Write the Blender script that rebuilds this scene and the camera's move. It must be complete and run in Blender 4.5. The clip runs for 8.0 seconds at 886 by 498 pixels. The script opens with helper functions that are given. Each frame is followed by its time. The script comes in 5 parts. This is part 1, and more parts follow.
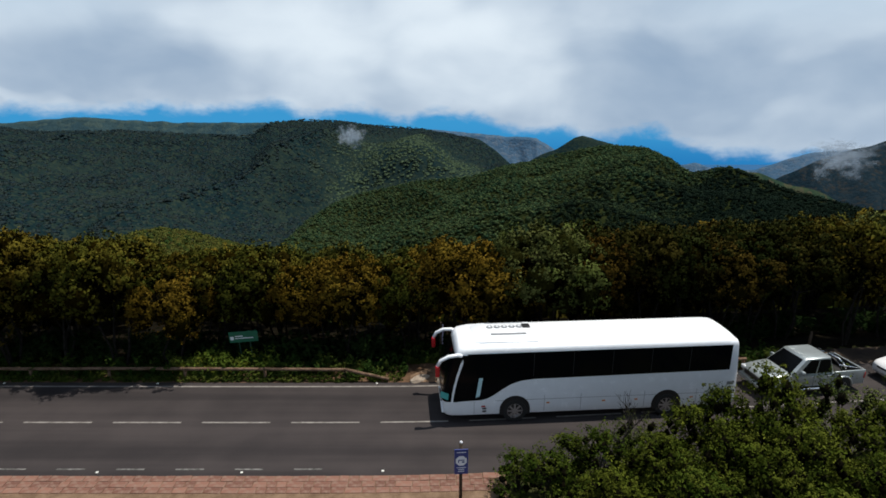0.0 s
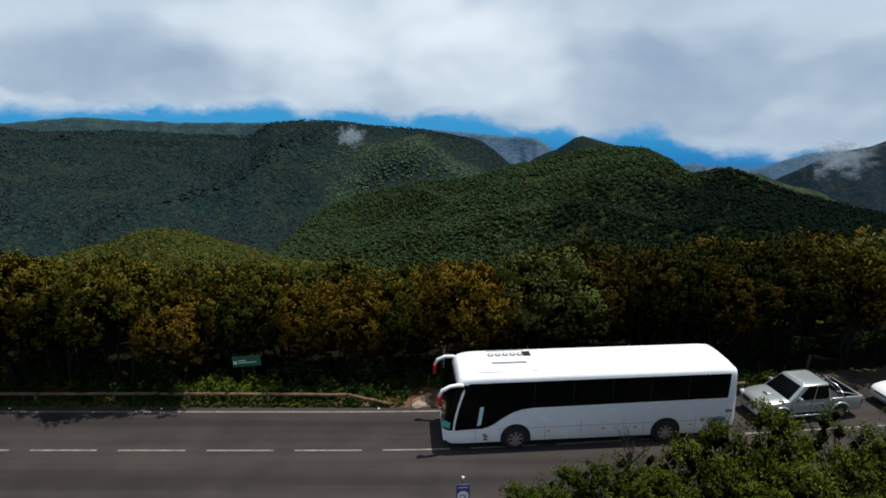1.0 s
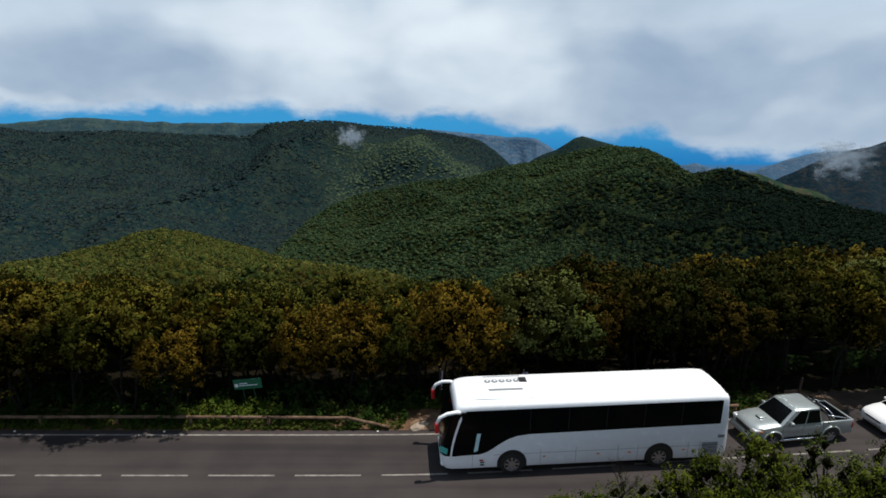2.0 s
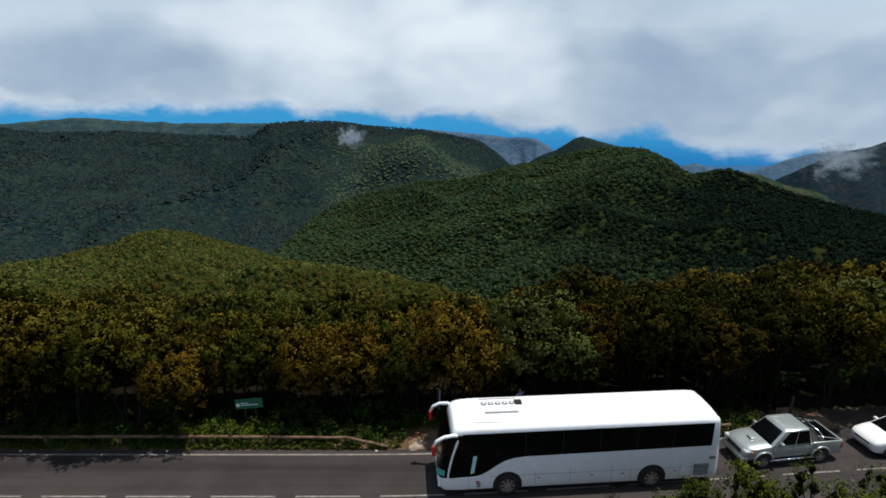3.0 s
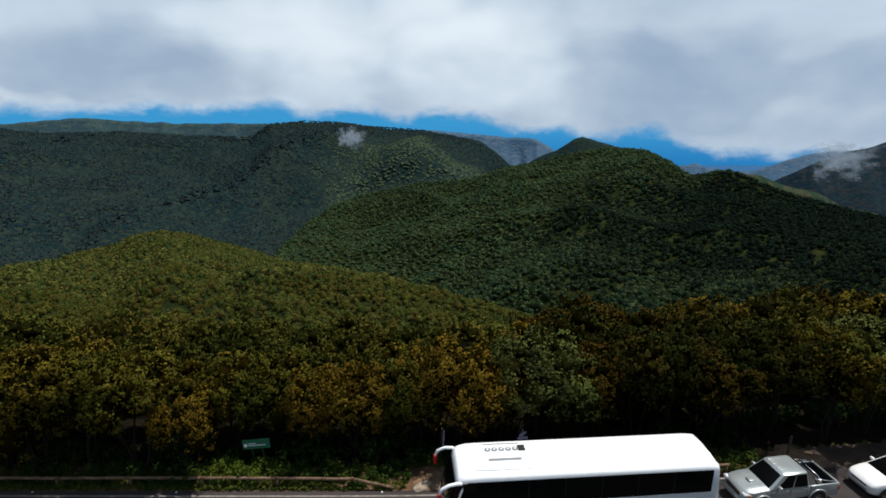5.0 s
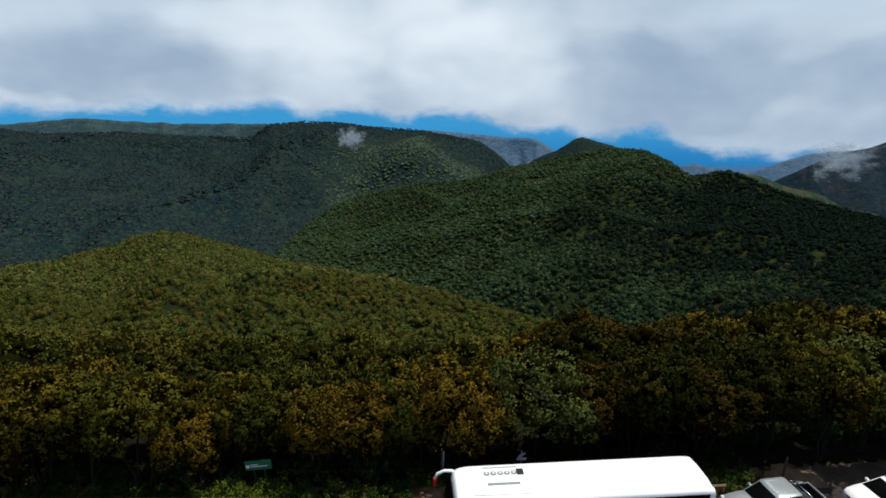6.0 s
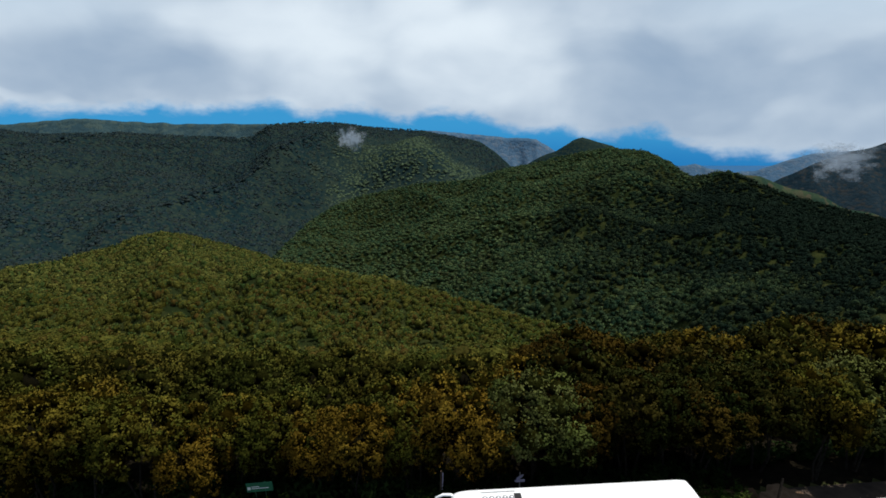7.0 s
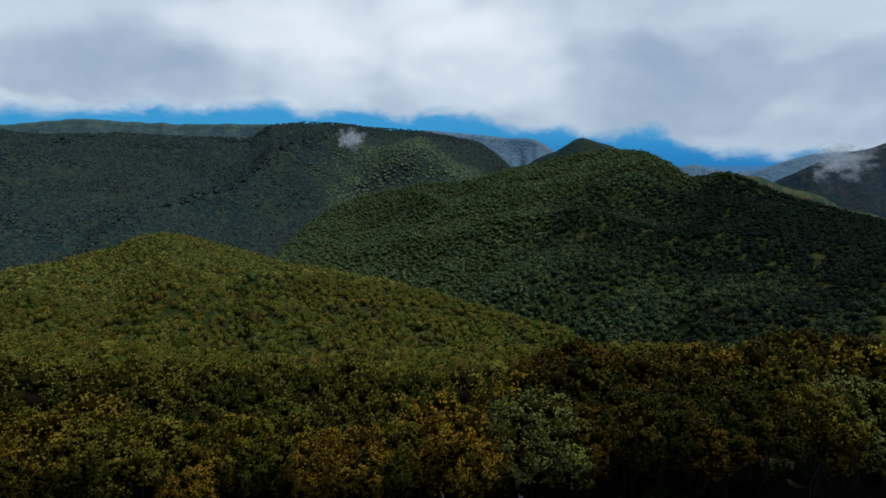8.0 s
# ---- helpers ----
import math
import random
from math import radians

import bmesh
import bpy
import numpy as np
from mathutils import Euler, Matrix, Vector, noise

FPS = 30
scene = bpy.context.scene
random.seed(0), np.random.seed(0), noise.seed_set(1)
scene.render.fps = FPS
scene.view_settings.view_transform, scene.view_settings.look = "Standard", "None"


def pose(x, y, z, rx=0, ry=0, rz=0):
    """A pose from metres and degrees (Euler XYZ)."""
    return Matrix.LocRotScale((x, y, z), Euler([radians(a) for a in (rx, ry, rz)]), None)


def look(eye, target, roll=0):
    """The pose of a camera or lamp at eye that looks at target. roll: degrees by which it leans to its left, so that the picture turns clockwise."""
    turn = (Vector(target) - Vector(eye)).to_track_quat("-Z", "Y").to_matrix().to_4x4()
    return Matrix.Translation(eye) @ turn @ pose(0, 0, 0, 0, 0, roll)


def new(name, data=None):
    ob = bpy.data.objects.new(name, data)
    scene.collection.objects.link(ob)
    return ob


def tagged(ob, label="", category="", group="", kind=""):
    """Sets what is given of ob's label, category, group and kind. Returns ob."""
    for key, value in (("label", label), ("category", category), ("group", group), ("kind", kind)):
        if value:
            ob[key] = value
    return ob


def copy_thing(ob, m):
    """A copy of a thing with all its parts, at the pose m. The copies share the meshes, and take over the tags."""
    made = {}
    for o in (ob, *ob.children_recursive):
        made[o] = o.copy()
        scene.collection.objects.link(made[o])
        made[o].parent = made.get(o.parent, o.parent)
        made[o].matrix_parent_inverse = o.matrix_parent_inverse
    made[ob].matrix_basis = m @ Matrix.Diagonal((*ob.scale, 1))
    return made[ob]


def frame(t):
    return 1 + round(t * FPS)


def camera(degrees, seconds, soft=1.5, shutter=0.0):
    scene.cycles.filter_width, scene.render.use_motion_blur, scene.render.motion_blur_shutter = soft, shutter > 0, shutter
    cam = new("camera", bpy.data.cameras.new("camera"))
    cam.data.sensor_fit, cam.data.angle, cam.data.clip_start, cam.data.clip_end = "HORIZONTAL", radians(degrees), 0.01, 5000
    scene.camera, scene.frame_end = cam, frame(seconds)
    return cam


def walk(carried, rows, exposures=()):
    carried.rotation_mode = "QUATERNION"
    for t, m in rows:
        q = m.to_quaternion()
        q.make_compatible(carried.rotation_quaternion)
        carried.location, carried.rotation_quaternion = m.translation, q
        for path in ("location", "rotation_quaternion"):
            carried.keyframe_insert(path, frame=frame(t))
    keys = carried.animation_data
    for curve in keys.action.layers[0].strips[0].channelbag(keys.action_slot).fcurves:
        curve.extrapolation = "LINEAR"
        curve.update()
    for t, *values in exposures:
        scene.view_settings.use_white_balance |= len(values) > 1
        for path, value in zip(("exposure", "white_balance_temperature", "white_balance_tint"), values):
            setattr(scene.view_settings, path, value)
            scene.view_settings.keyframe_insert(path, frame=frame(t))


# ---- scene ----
# ---------------------------------------------------------------- camera
cam = camera(77.04, 8.0, 1.65)
EYE, PITCH, LEAN = 13.05, -16.27, -0.12
ROWS = [  # seconds, right, ahead, above the first eye
    (0.0, 0.0, 0.0, 0.0), (0.5, -0.05, 0.06, 0.611), (1.0, -0.065, 0.11, 1.232), (1.5, -0.04, 0.095, 1.872),
    (3.0, 0.147, -0.154, 3.712), (3.5, 0.0, -0.227, 4.296), (4.0, -0.026, -0.244, 4.885), (4.5, -0.032, -0.102, 5.434),
    (5.0, -0.063, -0.012, 5.947), (6.5, -0.037, 0.017, 7.856), (7.0, -0.017, 0.047, 8.501), (7.5, -0.032, 0.103, 9.157),
    (8.0, -0.024, 0.154, 9.76),
]
walk(cam, [(t, pose(x, y, EYE + z, 90 + PITCH, LEAN, 0)) for t, x, y, z in ROWS])

# ---------------------------------------------------------------- node helpers


class Nodes:
    """Short way to write a node tree."""

    def __init__(self, tree):
        self.tree = tree
        tree.nodes.clear()

    def add(self, kind, ins=None, operation=None):
        n = self.tree.nodes.new(kind)
        if operation:
            n.operation = operation
        for k, v in (ins or {}).items():
            self.put(n.inputs[k], v)
        return n

    def put(self, socket, v):
        if isinstance(v, bpy.types.NodeSocket):
            self.tree.links.new(v, socket)
        elif isinstance(v, bpy.types.Node):
            self.tree.links.new(v.outputs[0], socket)
        else:
            socket.default_value = v

    def m(self, op, a, b=0.0, c=0.0, clamp=False):
        n = self.add("ShaderNodeMath", {0: a, 1: b, 2: c}, operation=op)
        n.use_clamp = clamp
        return n.outputs[0]

    def step(self, x, lo, hi):
        n = self.add("ShaderNodeMapRange", {0: x, 1: lo, 2: hi, 3: 0.0, 4: 1.0})
        n.interpolation_type = "SMOOTHSTEP"
        return n.outputs[0]

    def mix(self, f, a, b, blend="MIX"):
        n = self.add("ShaderNodeMix")
        n.data_type, n.blend_type = "RGBA", blend
        n.clamp_factor = True
        self.put(n.inputs[0], f)
        self.put(n.inputs[6], a)
        self.put(n.inputs[7], b)
        return n.outputs[2]

    def noise(self, vec, scale, detail=3.0, rough=0.55, dist=0.0):
        n = self.add("ShaderNodeTexNoise", {"Scale": scale, "Detail": detail, "Roughness": rough, "Distortion": dist})
        if vec is not None:
            self.put(n.inputs["Vector"], vec)
        return n.outputs[0]


def rgb(r, g, b):
    return (r, g, b, 1.0)


# ---------------------------------------------------------------- world and sun
SUN_TO = Vector((0.30, 0.09, 0.94)).normalized()


# lower rim of the cloud deck: bearing and steepness
CLOUD_RIM = [(-0.7, -0.030), (-0.484, -0.0305), (-0.282, -0.0331), (-0.209, -0.046), (-0.141, -0.036), (-0.078, -0.057), (-0.03, -0.046), (0.03, -0.044), (0.075, -0.053),
             (0.135, -0.070), (0.211, -0.066), (0.296, -0.080), (0.345, -0.066), (0.375, -0.072), (0.40, -0.092), (0.471, -0.0985), (0.7, -0.085)]
# brighter and greyer parts of it: bearing, steepness, half sizes, gain
CLOUD_SWELLS = [(-0.17, 0.085, 0.26, 0.11, 0.30), (0.06, 0.06, 0.15, 0.11, 0.20), (-0.50, 0.03, 0.30, 0.06, -0.17), (-0.28, -0.01, 0.16, 0.025, 0.06), (0.38, 0.02, 0.26, 0.085, -0.15),
                (0.47, -0.062, 0.14, 0.04, 0.12), (0.52, 0.10, 0.2, 0.05, 0.08), (-0.6, -0.02, 0.25, 0.014, 0.10)]


def make_world():
    w = bpy.data.worlds.new("world")
    scene.world = w
    w.use_nodes = True
    n = Nodes(w.node_tree)
    sky = n.add("ShaderNodeTexSky")
    sky.sky_type, sky.sun_disc, sky.altitude = "NISHITA", False, 900.0
    sky.sun_elevation, sky.sun_rotation = math.asin(SUN_TO.z), math.atan2(SUN_TO.x, SUN_TO.y)
    way = n.add("ShaderNodeTexCoord").outputs["Generated"]
    xyz = n.add("ShaderNodeSeparateXYZ", {0: way})
    x, y, z = xyz.outputs
    flat = n.m("SQRT", n.m("ADD", n.m("MULTIPLY", x, x), n.m("MULTIPLY", y, y)))
    flat = n.m("MAXIMUM", flat, 0.02)
    az = n.m("ARCTAN2", x, y)
    el = n.m("DIVIDE", z, flat)
    # the lower rim of the cloud deck: flat at one side, ragged and sinking at the other
    curve = n.add("ShaderNodeFloatCurve", {1: n.m("MULTIPLY_ADD", az, 1.0 / 1.4, 0.5)})
    pts = curve.mapping.curves[0].points
    for k, (u, v) in enumerate(CLOUD_RIM):
        pt = pts[k] if k in (0, 1) else pts.new(0.5, 0.5)
        pt.location = (u / 1.4 + 0.5, 1.0 + v * 8.0)
    curve.mapping.update()
    rim = n.m("MULTIPLY_ADD", curve.outputs[0], 0.125, -0.125)
    flatp = n.add("ShaderNodeCombineXYZ", {0: az, 1: n.m("MULTIPLY", el, 1.7), 2: 3.7}).outputs[0]
    rag = n.m("SUBTRACT", n.noise(flatp, 13.0, 6.0, 0.62, 0.4), 0.5)
    rag2 = n.m("SUBTRACT", n.noise(flatp, 42.0, 4.0, 0.6), 0.5)
    over = n.m("SUBTRACT", el, rim)
    over = n.m("MULTIPLY_ADD", rag, 0.050, over)
    over = n.m("MULTIPLY_ADD", rag2, 0.014, over)
    mask = n.step(over, -0.014, 0.014)
    # light and grey parts of the deck
    big = n.noise(flatp, 2.6, 3.0, 0.5, 0.2)
    puff = n.noise(flatp, 6.5, 4.0, 0.48, 0.25)

    sway_u = n.m("MULTIPLY_ADD", n.m("SUBTRACT", n.noise(flatp, 3.6, 2.5, 0.5), 0.5), 0.45, az)
    sway_v = n.m("MULTIPLY_ADD", n.m("SUBTRACT", n.noise(flatp, 5.0, 2.5, 0.5, 0.2), 0.5), 0.20, el)

    def swell(u0, v0, ru, rv):
        """A soft round part of the deck: 1 in the middle, 0 at its rim."""
        du = n.m("MULTIPLY_ADD", sway_u, 1.0 / ru, -u0 / ru)
        dv = n.m("MULTIPLY_ADD", sway_v, 1.0 / rv, -v0 / rv)
        d2 = n.m("MULTIPLY_ADD", du, du, n.m("MULTIPLY", dv, dv))
        return n.m("SUBTRACT", 1.0, n.step(d2, 0.0, 1.15))

    tone = n.m("MULTIPLY_ADD", n.m("SUBTRACT", puff, 0.5), 0.55, n.m("MULTIPLY_ADD", n.m("SUBTRACT", big, 0.5), 0.35, 0.46))
    for u0, v0, ru, rv, gain in CLOUD_SWELLS:
        tone = n.m("MULTIPLY_ADD", swell(u0, v0, ru, rv), gain, tone)
    tone = n.m("MULTIPLY_ADD", n.m("SUBTRACT", 1.0, n.step(over, 0.0, 0.028)), 0.06, tone)
    tone = n.m("MULTIPLY_ADD", n.m("SUBTRACT", 1.0, n.step(el, -0.06, 0.04)), -0.10, tone)
    lit = n.step(tone, 0.0, 1.0)
    cloud = n.mix(lit, rgb(0.275, 0.385, 0.535), rgb(0.78, 0.875, 0.955))
    thin = n.m("MULTIPLY", n.step(el, 0.05, 0.14), n.step(n.m("ABSOLUTE", n.m("ADD", az, 0.05)), 0.3, 0.6))
    cloud = n.mix(n.m("MULTIPLY", thin, 0.45), cloud, rgb(0.62, 0.77, 0.90))
    # far blue sea and sky below the clouds
    blue = n.mix(n.step(el, -0.13, -0.06), rgb(0.020, 0.20, 0.50), rgb(0.045, 0.31, 0.63))
    low = n.mix(mask, blue, cloud)
    # overhead: cloud with open sky between
    deck = n.mix(1.0, cloud, rgb(0.84, 0.87, 0.91), "MULTIPLY")
    gap = n.step(n.noise(n.add("ShaderNodeVectorMath", {0: way, 1: (2.0, 2.0, 2.0)}, operation="MULTIPLY").outputs[0], 1.3, 4.0), 0.41, 0.61)
    skyc = n.mix(1.0, sky.outputs[0], rgb(0.055, 0.055, 0.055), "MULTIPLY")
    high = n.mix(gap, deck, skyc)
    col = n.mix(n.step(el, 0.2, 0.5), low, high)
    ground = n.step(el, -0.5, -0.25)
    col = n.mix(ground, rgb(0.03, 0.035, 0.03), col)
    bg = n.add("ShaderNodeBackground", {0: col, 1: 1.0})
    n.add("ShaderNodeOutputWorld", {0: bg.outputs[0]})


make_world()
sun_data = bpy.data.lights.new("sun", "SUN")
sun_data.energy, sun_data.angle, sun_data.color = 4.4, radians(0.6), (1.0, 0.95, 0.86)
sun = new("sun", sun_data)
sun.matrix_world = look((0, 0, 200), Vector((0, 0, 200)) - SUN_TO)
scene.view_settings.exposure = 0.0

# ---------------------------------------------------------------- materials


def material(name):
    mat = bpy.data.materials.new(name)
    mat.use_nodes = True
    n = Nodes(mat.node_tree)
    return mat, n


def finish(n, base, rough=0.6, metal=0.0, bump=None, strength=0.3, dist=0.02, spec=0.5, extra=None):
    b = n.add("ShaderNodeBsdfPrincipled", {"Base Color": base, "Roughness": rough, "Metallic": metal, "Specular IOR Level": spec})
    for k, v in (extra or {}).items():
        n.put(b.inputs[k], v)
    if bump is not None:
        bn = n.add("ShaderNodeBump", {"Height": bump, "Strength": strength, "Distance": dist})
        n.put(b.inputs["Normal"], bn.outputs[0])
    n.add("ShaderNodeOutputMaterial", {0: b.outputs[0]})
    return b


def plain(name, col, rough=0.5, metal=0.0, grain=60.0, vary=0.12, spec=0.5):
    """A painted, plastic or metal surface with faint dirt and grain."""
    mat, n = material(name)
    pos = n.add("ShaderNodeTexCoord").outputs["Object"]
    a = n.noise(pos, 2.3, 4.0)
    b = n.noise(pos, grain, 2.0)
    t = n.m("MULTIPLY_ADD", b, 0.35, n.m("MULTIPLY", a, 0.65))
    lo = rgb(*[c * (1 - vary) for c in col])
    hi = rgb(*[min(1, c * (1 + vary)) for c in col])
    finish(n, n.mix(n.step(t, 0.3, 0.7), lo, hi), n.m("MULTIPLY_ADD", a, 0.2, rough - 0.1), metal, b, 0.05, 0.002, spec)
    return mat


def paint_cloud_light(n, pos, own, c, cloud_light):
    """Cloud shade or sunlight painted into the crown colour, with a ragged edge: centre, half sizes, colour."""
    (gx, gy), (hx, hy), tone = cloud_light
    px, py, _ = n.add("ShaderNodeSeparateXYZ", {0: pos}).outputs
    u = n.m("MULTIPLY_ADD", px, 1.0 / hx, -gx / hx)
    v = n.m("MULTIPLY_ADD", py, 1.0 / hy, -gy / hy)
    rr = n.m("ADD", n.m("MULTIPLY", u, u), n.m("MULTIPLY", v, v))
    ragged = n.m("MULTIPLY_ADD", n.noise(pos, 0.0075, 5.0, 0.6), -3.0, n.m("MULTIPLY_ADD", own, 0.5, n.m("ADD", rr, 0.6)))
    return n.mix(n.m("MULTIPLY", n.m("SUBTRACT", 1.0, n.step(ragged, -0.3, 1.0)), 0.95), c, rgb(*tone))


def foliage(name, tones, cell=5.0, dull=0.75, through_light=0.12, clump=0.3, cloud_light=None):
    """Leaves: each leaf, each clump and each tree has its own tone."""
    mat, n = material(name)
    geo = n.add("ShaderNodeNewGeometry")
    pos = geo.outputs["Position"]
    leaf = geo.outputs["Random Per Island"]
    tree = n.add("ShaderNodeObjectInfo").outputs["Random"]
    vor = n.add("ShaderNodeTexVoronoi", {"Vector": pos, "Scale": 1.0 / cell})
    cellr = n.add("ShaderNodeSeparateColor", {0: vor.outputs["Color"]}).outputs[0]
    wide = n.noise(pos, 0.011, 3.0)
    f1 = n.step(n.m("MULTIPLY_ADD", wide, 0.5, n.m("MULTIPLY_ADD", cellr, clump, n.m("MULTIPLY", tree, 1.2 - clump))), 0.4, 1.3)
    c = n.mix(f1, rgb(*tones[0]), rgb(*tones[1]))
    f2 = n.step(n.m("ADD", n.m("MULTIPLY", leaf, 0.25), n.m("MULTIPLY", cellr, 0.75)), 0.4, 1.0)
    c = n.mix(n.m("MULTIPLY", f2, 0.45), c, rgb(*tones[2]))
    if cloud_light:
        c = paint_cloud_light(n, pos, cellr, c, cloud_light)
    shade = n.m("MULTIPLY_ADD", leaf, 0.5, 0.72)
    own = n.m("FRACT", n.m("MULTIPLY_ADD", tree, 5.3, n.m("MULTIPLY", cellr, clump)))
    shade = n.m("MULTIPLY", shade, n.m("MULTIPLY_ADD", own, 0.5, 0.72))
    c = n.mix(1.0, c, n.add("ShaderNodeCombineColor", {0: shade, 1: shade, 2: shade}).outputs[0], "MULTIPLY")
    b = n.add("ShaderNodeBsdfPrincipled", {"Base Color": c, "Roughness": dull, "Specular IOR Level": 0.012})
    tr = n.add("ShaderNodeBsdfTranslucent", {"Color": c})
    mx = n.add("ShaderNodeMixShader", {0: through_light, 1: b.outputs[0], 2: tr.outputs[0]})
    n.add("ShaderNodeOutputMaterial", {0: mx.outputs[0]})
    return mat


def make_asphalt():
    mat, n = material("asphalt")
    pos = n.add("ShaderNodeTexCoord").outputs["Object"]
    grit = n.noise(pos, 90.0, 3.0, 0.7)
    patch = n.noise(pos, 0.5, 4.0)
    streak = n.noise(n.add("ShaderNodeVectorMath", {0: pos, 1: (0.03, 1.0, 1.0)}, operation="MULTIPLY").outputs[0], 1.1, 3.0)
    t = n.m("ADD", n.m("MULTIPLY", grit, 0.22), n.m("ADD", n.m("MULTIPLY", patch, 0.26), n.m("MULTIPLY", streak, 0.52)))
    c = n.mix(n.step(t, 0.35, 0.65), rgb(0.0215, 0.0175, 0.0180), rgb(0.048, 0.039, 0.038))
    finish(n, c, 0.85, 0, grit, 0.35, 0.004, 0.3)
    return mat


def make_soil(name, a, b, scale=1.2):
    mat, n = material(name)
    pos = n.add("ShaderNodeTexCoord").outputs["Object"]
    t1, t2 = n.noise(pos, scale, 5.0, 0.6), n.noise(pos, scale * 22, 4.0, 0.7)
    t = n.m("MULTIPLY_ADD", t2, 0.45, n.m("MULTIPLY", t1, 0.55))
    finish(n, n.mix(n.step(t, 0.36, 0.64), rgb(*a), rgb(*b)), 0.95, 0, t2, 0.6, 0.03, 0.04)
    return mat


def make_hill(name, a, b, c, grain=9.0):
    """Wooded or bare slopes seen from far off: crowns as relief and mottled tone."""
    mat, n = material(name)
    pos = n.add("ShaderNodeTexCoord").outputs["Object"]
    vor = n.add("ShaderNodeTexVoronoi", {"Vector": pos, "Scale": 1.0 / grain})
    cellr = n.add("ShaderNodeSeparateColor", {0: vor.outputs["Color"]}).outputs[0]
    wide = n.noise(pos, 0.006, 4.0, 0.55)
    mid = n.noise(pos, 0.035, 4.0, 0.6)
    t = n.m("ADD", n.m("MULTIPLY", wide, 0.5), n.m("ADD", n.m("MULTIPLY", mid, 0.3), n.m("MULTIPLY", cellr, 0.2)))
    col = n.mix(n.step(t, 0.36, 0.60), rgb(*a), rgb(*b))
    col = n.mix(n.step(n.m("ADD", cellr, n.m("MULTIPLY", mid, 0.6)), 0.85, 1.3), col, rgb(*c))
    hgt = n.m("SUBTRACT", n.m("MULTIPLY", n.noise(pos, 0.05, 4.0, 0.65), 1.2), n.m("MULTIPLY", vor.outputs["Distance"], 0.7))
    finish(n, col, 0.95, 0, hgt, 0.5, grain * 0.5, 0.0)
    return mat


ASPHALT = make_asphalt()
PAINT_WHITE = make_soil("road_paint", (0.14, 0.125, 0.115), (0.31, 0.285, 0.26), 2.5)
PAINT_WORN = make_soil("worn_road_paint", (0.055, 0.053, 0.05), (0.22, 0.21, 0.20), 6.0)
SOIL = make_soil("red_soil", (0.07, 0.042, 0.025), (0.17, 0.10, 0.06))
SAND = make_soil("pale_track", (0.12, 0.075, 0.048), (0.24, 0.16, 0.105), 2.0)
TRACK = make_soil("dusty_track", (0.035, 0.029, 0.026), (0.085, 0.064, 0.05), 1.0)
# Litter coloured near black: the shade under the trees is painted in.
SHADED_LITTER = make_soil("shaded_leaf_litter", (0.005, 0.0045, 0.003), (0.014, 0.011, 0.006), 2.2)
GRASSY = make_soil("grassy_soil", (0.022, 0.032, 0.010), (0.075, 0.070, 0.028), 1.6)
HILL_GREEN = make_hill("wooded_hill", (0.011, 0.017, 0.006), (0.019, 0.024, 0.008), (0.026, 0.030, 0.010))
# Aerial haze painted in: far ridge, plateau and bare slope carry its blue.
HILL_FAR = make_hill("hazy_wooded_ridge", (0.007, 0.018, 0.021), (0.015, 0.026, 0.023), (0.023, 0.034, 0.025), 7.0)
HILL_MESA = make_hill("hazy_far_plateau", (0.022, 0.045, 0.056), (0.032, 0.058, 0.064), (0.044, 0.068, 0.066), 30.0)
HILL_PALE = make_hill("hazy_bare_slope", (0.046, 0.092, 0.150), (0.062, 0.110, 0.168), (0.085, 0.122, 0.168), 22.0)
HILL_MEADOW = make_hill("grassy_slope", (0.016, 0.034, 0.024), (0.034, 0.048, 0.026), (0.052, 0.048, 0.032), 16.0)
# Haze blue mixed into the mountain's rock colour as well.
HILL_ROCK = make_hill("hazy_rocky_mountain", (0.008, 0.018, 0.026), (0.014, 0.025, 0.033), (0.025, 0.028, 0.029), 14.0)
LEAF_OLIVE = foliage("olive_leaves", ((0.052, 0.058, 0.009), (0.112, 0.066, 0.008), (0.150, 0.115, 0.017)), 1.5, 0.75, 0.03)
LEAF_GREEN = foliage("green_leaves", ((0.046, 0.063, 0.015), (0.080, 0.090, 0.023), (0.140, 0.148, 0.055)), 1.5, 0.75, 0.04)
LEAF_CANOPY = foliage("canopy_leaves", ((0.040, 0.050, 0.009), (0.080, 0.066, 0.011), (0.112, 0.100, 0.018)), 2.0, 0.75, 0.04)


